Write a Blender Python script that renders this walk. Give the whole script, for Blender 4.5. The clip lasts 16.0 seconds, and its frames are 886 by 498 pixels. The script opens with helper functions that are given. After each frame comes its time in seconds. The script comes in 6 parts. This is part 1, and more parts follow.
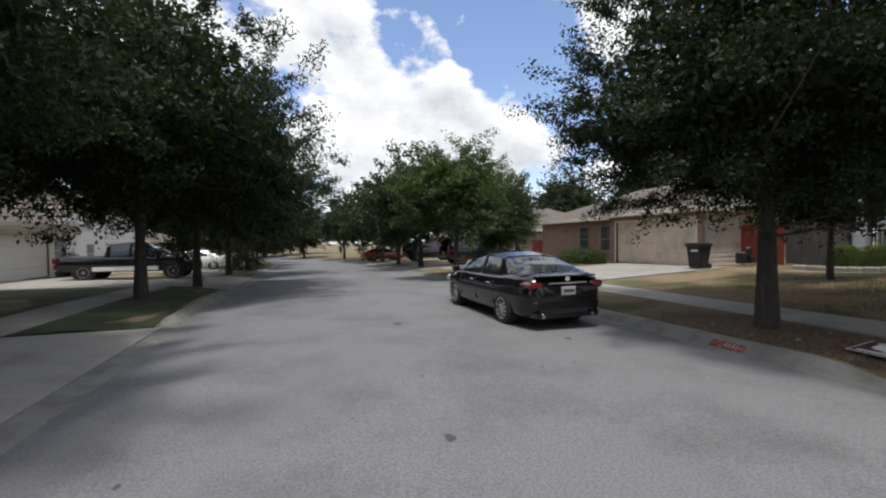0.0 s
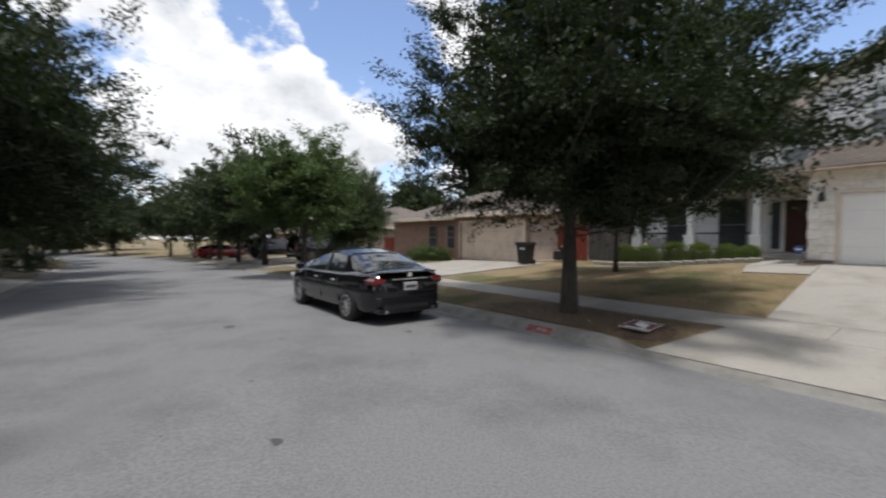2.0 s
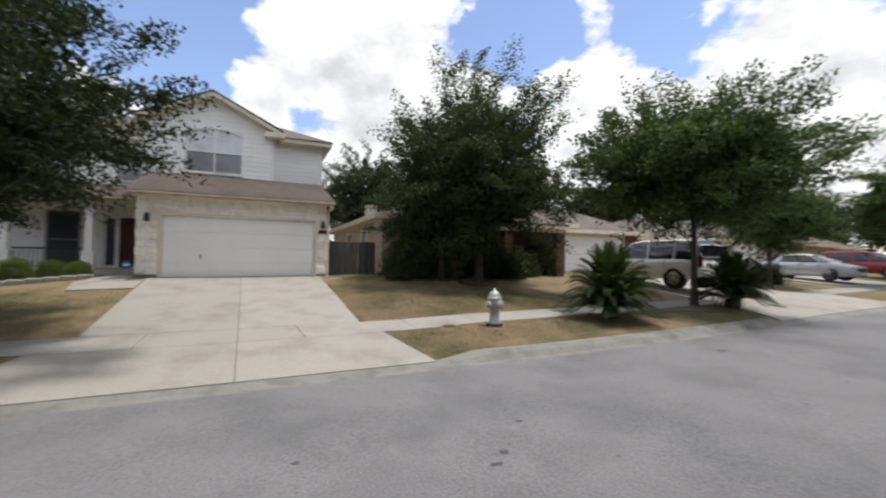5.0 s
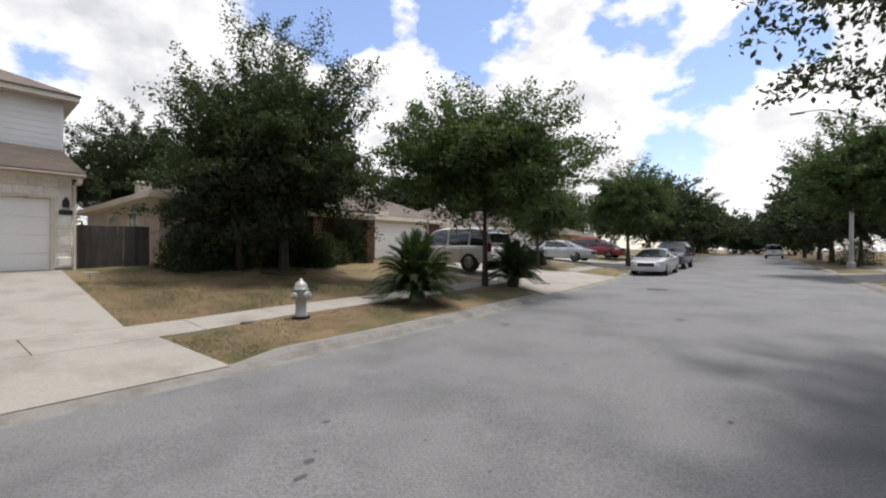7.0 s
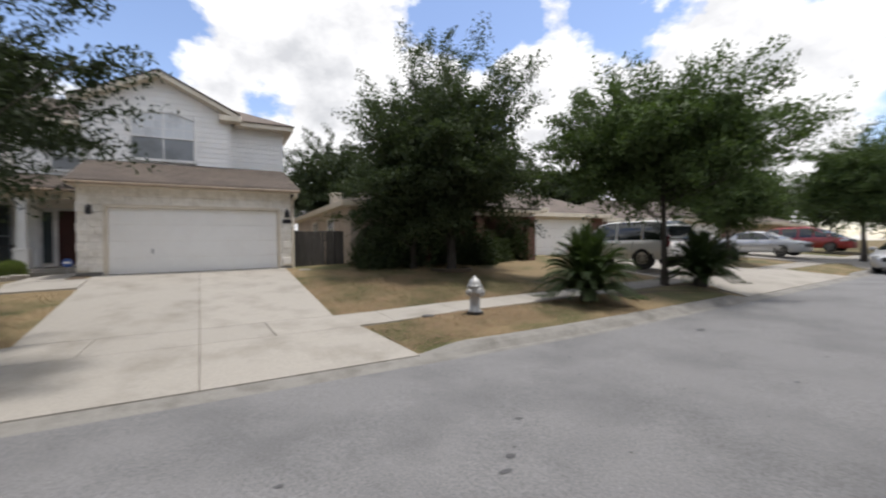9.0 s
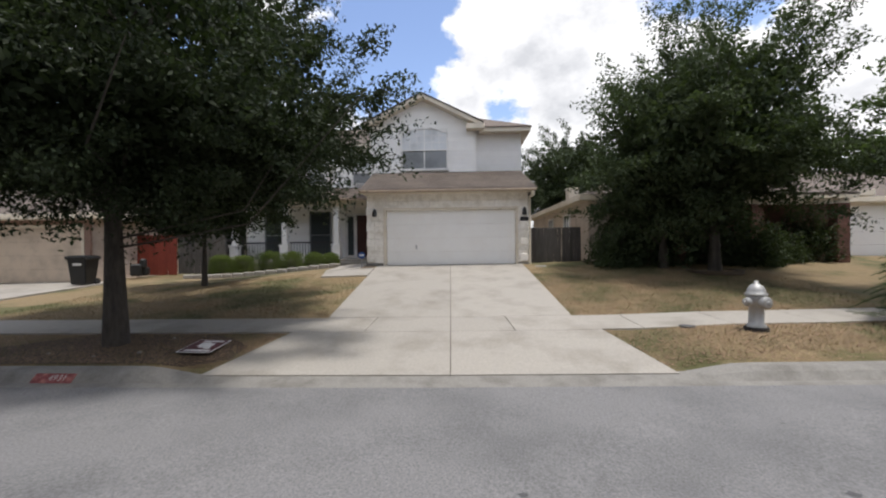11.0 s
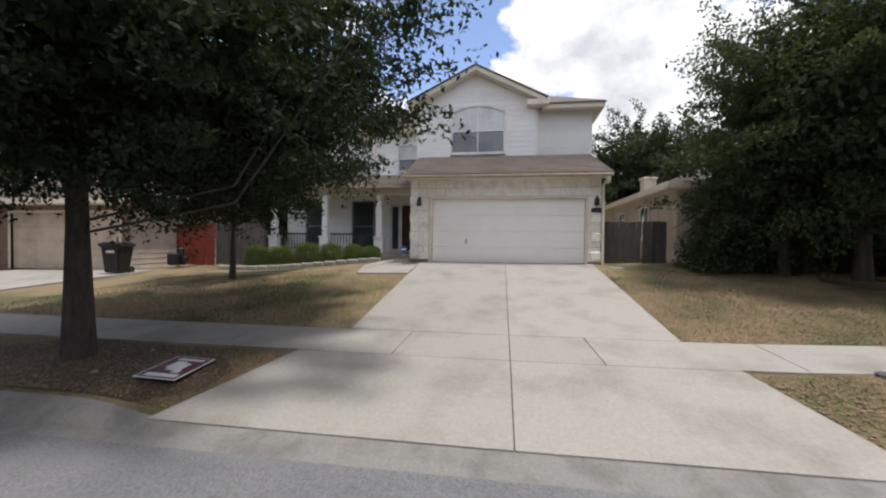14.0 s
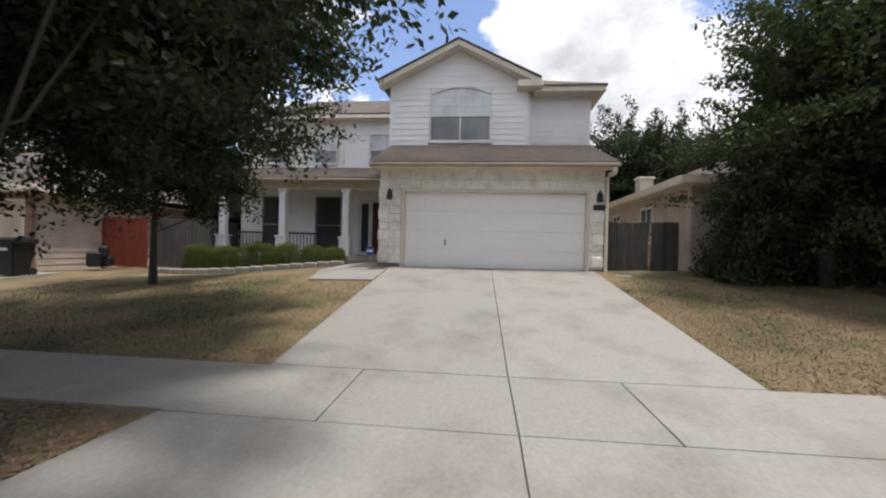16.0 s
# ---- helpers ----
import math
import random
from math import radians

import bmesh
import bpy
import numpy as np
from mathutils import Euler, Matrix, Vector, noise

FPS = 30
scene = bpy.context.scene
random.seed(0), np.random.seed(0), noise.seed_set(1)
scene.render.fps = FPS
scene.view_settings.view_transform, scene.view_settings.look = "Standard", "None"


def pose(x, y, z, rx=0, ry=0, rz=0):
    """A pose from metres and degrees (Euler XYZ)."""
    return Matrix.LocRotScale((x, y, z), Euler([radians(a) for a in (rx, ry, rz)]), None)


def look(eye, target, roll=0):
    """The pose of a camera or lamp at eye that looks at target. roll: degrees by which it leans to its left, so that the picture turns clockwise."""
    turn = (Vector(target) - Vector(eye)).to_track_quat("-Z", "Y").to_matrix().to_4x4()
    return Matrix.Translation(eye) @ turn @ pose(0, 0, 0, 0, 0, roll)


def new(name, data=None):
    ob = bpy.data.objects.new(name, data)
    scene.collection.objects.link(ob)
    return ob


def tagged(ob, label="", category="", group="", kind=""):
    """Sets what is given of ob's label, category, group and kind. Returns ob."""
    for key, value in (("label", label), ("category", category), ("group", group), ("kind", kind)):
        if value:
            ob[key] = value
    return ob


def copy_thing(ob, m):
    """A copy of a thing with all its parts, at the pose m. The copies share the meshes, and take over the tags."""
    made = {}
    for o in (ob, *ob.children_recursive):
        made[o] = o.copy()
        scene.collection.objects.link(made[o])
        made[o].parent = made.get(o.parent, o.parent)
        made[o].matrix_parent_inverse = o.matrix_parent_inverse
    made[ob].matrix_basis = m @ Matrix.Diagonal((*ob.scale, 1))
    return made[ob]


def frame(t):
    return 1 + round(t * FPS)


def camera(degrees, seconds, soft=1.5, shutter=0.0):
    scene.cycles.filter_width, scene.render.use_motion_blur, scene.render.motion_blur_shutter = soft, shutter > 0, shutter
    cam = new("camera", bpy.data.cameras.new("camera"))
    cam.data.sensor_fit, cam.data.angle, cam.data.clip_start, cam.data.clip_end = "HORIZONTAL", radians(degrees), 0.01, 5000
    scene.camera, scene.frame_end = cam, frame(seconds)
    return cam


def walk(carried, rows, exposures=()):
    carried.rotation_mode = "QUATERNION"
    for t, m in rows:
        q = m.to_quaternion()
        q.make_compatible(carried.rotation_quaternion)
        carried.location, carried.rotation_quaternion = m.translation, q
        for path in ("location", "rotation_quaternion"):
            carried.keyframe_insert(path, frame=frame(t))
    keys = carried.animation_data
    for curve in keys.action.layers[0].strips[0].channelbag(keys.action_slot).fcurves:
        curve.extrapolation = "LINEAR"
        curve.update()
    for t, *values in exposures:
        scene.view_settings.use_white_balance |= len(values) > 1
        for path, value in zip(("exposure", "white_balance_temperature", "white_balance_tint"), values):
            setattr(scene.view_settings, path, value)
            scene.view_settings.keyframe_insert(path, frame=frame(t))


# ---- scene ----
EXPOSURE = 0.68
cam = camera(92.98, 16.0, soft=2.1, shutter=0.4)
# seconds, eye x y z, yaw, pitch, roll
ROWS = [
    (0, -0.000, 0.000, 1.751, -18.80, -1.22, 0.61),
    (0.5, 0.031, 0.021, 1.748, -20.01, -1.13, 0.12),
    (1, 0.041, -0.005, 1.742, -23.38, -0.90, 0.51),
    (1.5, 0.081, -0.070, 1.742, -28.78, -0.52, -0.22),
    (2, 0.146, -0.151, 1.743, -38.36, -1.65, -0.24),
    (2.5, 0.174, -0.251, 1.723, -50.80, -0.77, -0.51),
    (3, 0.213, -0.343, 1.722, -62.74, 0.08, 0.07),
    (3.5, 0.238, -0.477, 1.708, -74.51, 0.62, -0.24),
    (4, 0.320, -0.552, 1.695, -88.00, 0.48, -0.24),
    (4.5, 0.306, -0.572, 1.693, -102.28, 0.75, -0.85),
    (5, 0.309, -0.650, 1.694, -113.73, 1.52, -0.76),
    (7.5, 0.556, -0.824, 1.725, -140.24, -0.39, -0.35),
    (8, 0.606, -0.779, 1.720, -137.93, 0.08, -1.14),
    (8.5, 0.695, -0.712, 1.718, -130.07, -0.43, -0.47),
    (9, 0.758, -0.600, 1.720, -118.38, -0.37, 0.87),
    (9.5, 0.842, -0.536, 1.733, -106.96, 0.36, 1.31),
    (10, 0.921, -0.574, 1.744, -95.23, 1.30, 0.22),
    (12.5, 1.787, -0.546, 1.682, -84.82, -1.07, 1.00),
    (13, 2.233, -0.492, 1.686, -83.86, -1.40, 0.83),
    (13.5, 2.701, -0.427, 1.703, -81.79, -1.85, -0.54),
    (14, 3.183, -0.366, 1.700, -80.50, -1.10, -0.67),
    (14.5, 3.667, -0.310, 1.677, -78.89, -0.09, 0.71),
    (15, 4.212, -0.252, 1.625, -82.25, -2.25, 1.41),
    (15.5, 4.776, -0.196, 1.613, -82.62, -1.49, -0.69),
    (16, 5.359, -0.118, 1.572, -83.41, -0.27, -1.50),
]
walk(cam, [(t, pose(x, y, z, 90 + pitch, roll, yaw)) for t, x, y, z, yaw, pitch, roll in ROWS], [(0.0, EXPOSURE - 0.26, 6380, 10), (3.0, EXPOSURE - 0.16, 6430, 10), (6.0, EXPOSURE - 0.14, 6550, 11), (10.0, EXPOSURE - 0.12, 6500, 11), (12.5, EXPOSURE - 0.06, 6450, 12), (16.0, EXPOSURE - 0.16, 6420, 12)])

# ---- sky and sun ----
SUN_EL, SUN_AZ = radians(75.5), radians(205)   # azimuth clockwise from +y


def make_world():
    w = bpy.data.worlds.new("sky")
    scene.world = w
    w.use_nodes = True
    nt = w.node_tree
    nt.nodes.clear()
    N, L = nt.nodes.new, nt.links.new
    out, bg, sky = N("ShaderNodeOutputWorld"), N("ShaderNodeBackground"), N("ShaderNodeTexSky")
    sky.sky_type, sky.sun_disc = "NISHITA", False
    sky.sun_elevation, sky.sun_rotation = SUN_EL, SUN_AZ
    sky.air_density, sky.dust_density, sky.ozone_density = 1.0, 0.6, 1.5
    co = N("ShaderNodeTexCoord")

    def density(rise):
        """How much cloud lies in a direction, looked up a little higher by rise."""
        mp = N("ShaderNodeMapping")
        mp.inputs["Location"].default_value = (CLOUD_SHIFT[0], CLOUD_SHIFT[1], CLOUD_SHIFT[2] + rise)
        mp.inputs["Scale"].default_value = (1.0, 1.0, 1.55)
        L(co.outputs["Generated"], mp.inputs[0])
        total = None
        for scale, detail, rough, weight in ((2.6, 3, 0.5, 0.55), (8.0, 10, 0.6, 0.75)):
            n = N("ShaderNodeTexNoise")
            n.inputs["Scale"].default_value, n.inputs["Detail"].default_value, n.inputs["Roughness"].default_value = scale, detail, rough
            L(mp.outputs[0], n.inputs["Vector"])
            w_ = N("ShaderNodeMath"); w_.operation = "MULTIPLY_ADD"
            w_.inputs[1].default_value, w_.inputs[2].default_value = weight, -weight / 2
            L(n.outputs["Fac"], w_.inputs[0])
            if total is not None:
                L(total, w_.inputs[2])
                w_.inputs[2].default_value = 0.0
                off = N("ShaderNodeMath"); off.operation = "SUBTRACT"; off.inputs[1].default_value = weight / 2
                L(w_.outputs[0], off.inputs[0])
                total = off.outputs[0]
            else:
                total = w_.outputs[0]
        return total
    here, above = density(0.0), density(0.075)
    # cumulus banks and clear gaps: azimuth, elevation, spread in degrees, amount
    total = here
    for az, el, spread, amount in CLOUD_BANKS:
        dot = N("ShaderNodeVectorMath"); dot.operation = "DOT_PRODUCT"
        a, e = radians(az), radians(el)
        dot.inputs[1].default_value = (math.cos(e) * math.sin(a), math.cos(e) * math.cos(a), math.sin(e))
        L(co.outputs["Generated"], dot.inputs[0])
        mr = N("ShaderNodeMapRange"); mr.interpolation_type = "SMOOTHSTEP"
        mr.inputs[1].default_value, mr.inputs[2].default_value = math.cos(radians(spread * 2.0)), 1.0
        mr.inputs[3].default_value, mr.inputs[4].default_value = 0.0, amount
        L(dot.outputs["Value"], mr.inputs[0])
        s_ = N("ShaderNodeMath"); s_.operation = "ADD"
        L(total, s_.inputs[0]); L(mr.outputs[0], s_.inputs[1])
        total = s_.outputs[0]
    ramp = N("ShaderNodeValToRGB")
    ramp.color_ramp.elements[0].position, ramp.color_ramp.elements[1].position = 0.455, 0.545
    lift = N("ShaderNodeMath"); lift.operation = "ADD"; lift.inputs[1].default_value = CLOUD_COVER
    L(total, lift.inputs[0])
    L(lift.outputs[0], ramp.inputs[0])
    # lit tops and grey undersides
    slope = N("ShaderNodeMath"); slope.operation = "SUBTRACT"
    L(here, slope.inputs[0]); L(above, slope.inputs[1])
    body = N("ShaderNodeMath"); body.operation = "MULTIPLY_ADD"; body.inputs[1].default_value = -0.42
    L(lift.outputs[0], body.inputs[0]); L(slope.outputs[0], body.inputs[2])
    shade = N("ShaderNodeValToRGB")
    shade.color_ramp.elements[0].position, shade.color_ramp.elements[1].position = 0.20, 0.56
    shade.color_ramp.elements[0].color, shade.color_ramp.elements[1].color = (4.1, 4.2, 4.4, 1), (7.4, 7.4, 7.4, 1)
    up2 = N("ShaderNodeMath"); up2.operation = "ADD"; up2.inputs[1].default_value = 0.68
    L(body.outputs[0], up2.inputs[0]); L(up2.outputs[0], shade.inputs[0])
    tint = N("ShaderNodeMix"); tint.data_type = "RGBA"; tint.blend_type = "MULTIPLY"; tint.inputs[0].default_value = 1.0
    L(sky.outputs[0], tint.inputs[6]); tint.inputs[7].default_value = (1.3, 1.22, 1.25, 1)
    mix = N("ShaderNodeMix"); mix.data_type = "RGBA"
    L(ramp.outputs[0], mix.inputs[0]); L(tint.outputs[2], mix.inputs[6]); L(shade.outputs[0], mix.inputs[7])
    L(mix.outputs[2], bg.inputs[0])
    bg.inputs[1].default_value = 0.12
    L(bg.outputs[0], out.inputs[0])


CLOUD_SHIFT = (0.35, 0.1, 0.0)
CLOUD_COVER = 0.53
CLOUD_BANKS = [(16, 14, 9, 0.14), (3, 26, 5, 0.12), (24, 15, 5, 0.10), (98, 24, 8, 0.13), (110, 22, 7, 0.12), (104, 13, 6, 0.10), (160, 19, 8, 0.10), (133, 18, 6, 0.10), (186, 17, 7, 0.10), (148, 20, 5, 0.08),
               (20, 29, 7, -0.24), (30, 22, 5, -0.22), (36, 16, 4, -0.10), (82, 25, 6, -0.24), (80, 16, 4, -0.14), (97, 18, 2.5, -0.18), (121, 28, 3.5, -0.15), (143, 28, 4.5, -0.2), (127, 27, 3, -0.12), (163, 26, 3.5, -0.21), (170, 18, 3, -0.2), (177, 21, 3, -0.17), (167, 10, 3, -0.21), (60, 16, 8, -0.08), (152, 14, 5, 0.1), (175, 13, 5, 0.08), (138, 12, 5, 0.08)]
make_world()
sun = new("sun", bpy.data.lights.new("sun", "SUN"))
sun.data.energy, sun.data.angle, sun.data.color = 2.6, radians(6), (1.0, 0.96, 0.89)
sx, sy, sz = math.cos(SUN_EL) * math.sin(SUN_AZ), math.cos(SUN_EL) * math.cos(SUN_AZ), math.sin(SUN_EL)
sun.matrix_world = look((40 * sx, 40 * sy, 40 * sz), (0, 0, 0))


# ---- materials ----
def material(name, color, rough=0.7, metal=0.0, vary=0.15, grain=40.0, blotch=1.2, second=None, second_at=(0.45, 0.65), bump=0.2, bump_scale=None,
             objvary=0.0, island=0.0, coat=0.0, spec=0.5, stretch=(1, 1, 1)):
    m = bpy.data.materials.new(name)
    m.use_nodes = True
    nt = m.node_tree
    N, L = nt.nodes.new, nt.links.new
    bsdf = nt.nodes["Principled BSDF"]
    bsdf.inputs["Roughness"].default_value, bsdf.inputs["Metallic"].default_value = rough, metal
    bsdf.inputs["Coat Weight"].default_value = coat
    bsdf.inputs["Coat Roughness"].default_value = 0.03
    bsdf.inputs["Specular IOR Level"].default_value = spec
    co = N("ShaderNodeTexCoord")
    geo = N("ShaderNodeNewGeometry")
    mp = N("ShaderNodeMapping"); mp.inputs["Scale"].default_value = stretch
    L(geo.outputs["Position"], mp.inputs[0])

    def noise_tex(scale, detail=5):
        n = N("ShaderNodeTexNoise")
        n.inputs["Scale"].default_value, n.inputs["Detail"].default_value, n.inputs["Roughness"].default_value = scale, detail, 0.6
        L(mp.outputs[0], n.inputs["Vector"])
        return n
    fine, big = noise_tex(grain), noise_tex(blotch, 6)
    base = N("ShaderNodeMix"); base.data_type = "RGBA"
    base.inputs[6].default_value = (*color, 1)
    base.inputs[7].default_value = (*(second or [c * 0.72 for c in color]), 1)
    ramp = N("ShaderNodeMapRange"); ramp.clamp = True
    ramp.inputs[1].default_value, ramp.inputs[2].default_value = second_at
    L(big.outputs["Fac"], ramp.inputs[0]); L(ramp.outputs[0], base.inputs[0])
    val = N("ShaderNodeMapRange"); val.inputs[1].default_value, val.inputs[2].default_value = 0.25, 0.75
    val.inputs[3].default_value, val.inputs[4].default_value = 1 - vary, 1 + vary
    L(fine.outputs["Fac"], val.inputs[0])
    hsv = N("ShaderNodeHueSaturation")
    L(base.outputs[2], hsv.inputs["Color"])
    last = val.outputs[0]
    if objvary or island:
        src = N("ShaderNodeObjectInfo").outputs["Random"] if objvary else geo.outputs["Random Per Island"]
        a = objvary or island
        mr = N("ShaderNodeMapRange"); mr.inputs[3].default_value, mr.inputs[4].default_value = 1 - a, 1 + a
        L(src, mr.inputs[0])
        mul = N("ShaderNodeMath"); mul.operation = "MULTIPLY"
        L(last, mul.inputs[0]); L(mr.outputs[0], mul.inputs[1])
        last = mul.outputs[0]
    L(last, hsv.inputs["Value"])
    L(hsv.outputs[0], bsdf.inputs["Base Color"])
    if bump:
        bn = noise_tex(bump_scale or grain, 6)
        b = N("ShaderNodeBump"); b.inputs["Strength"].default_value = bump; b.inputs["Distance"].default_value = 0.02
        L(bn.outputs["Fac"], b.inputs["Height"]); L(b.outputs[0], bsdf.inputs["Normal"])
    return m


def leaf_material(name, color, pale, through_=0.2):
    m = material(name, color, rough=0.6, vary=0.25, grain=3.0, blotch=0.7, second=pale, second_at=(0.4, 0.7), bump=0, island=0.4, spec=0.18)
    nt = m.node_tree
    bsdf = nt.nodes["Principled BSDF"]
    tr = nt.nodes.new("ShaderNodeBsdfTranslucent")
    tr.inputs[0].default_value = (color[0] * 2.0, color[1] * 2.2, color[2] * 1.0, 1)
    mx = nt.nodes.new("ShaderNodeMixShader"); mx.inputs[0].default_value = through_
    nt.links.new(bsdf.outputs[0], mx.inputs[1]); nt.links.new(tr.outputs[0], mx.inputs[2])
    nt.links.new(mx.outputs[0], nt.nodes["Material Output"].inputs[0])
    return m


def glass_material(name, color, rough=0.03):
    m = bpy.data.materials.new(name); m.use_nodes = True
    b = m.node_tree.nodes["Principled BSDF"]
    b.inputs["Base Color"].default_value = (*color, 1)
    b.inputs["Roughness"].default_value = rough
    b.inputs["Specular IOR Level"].default_value = 0.8
    return m


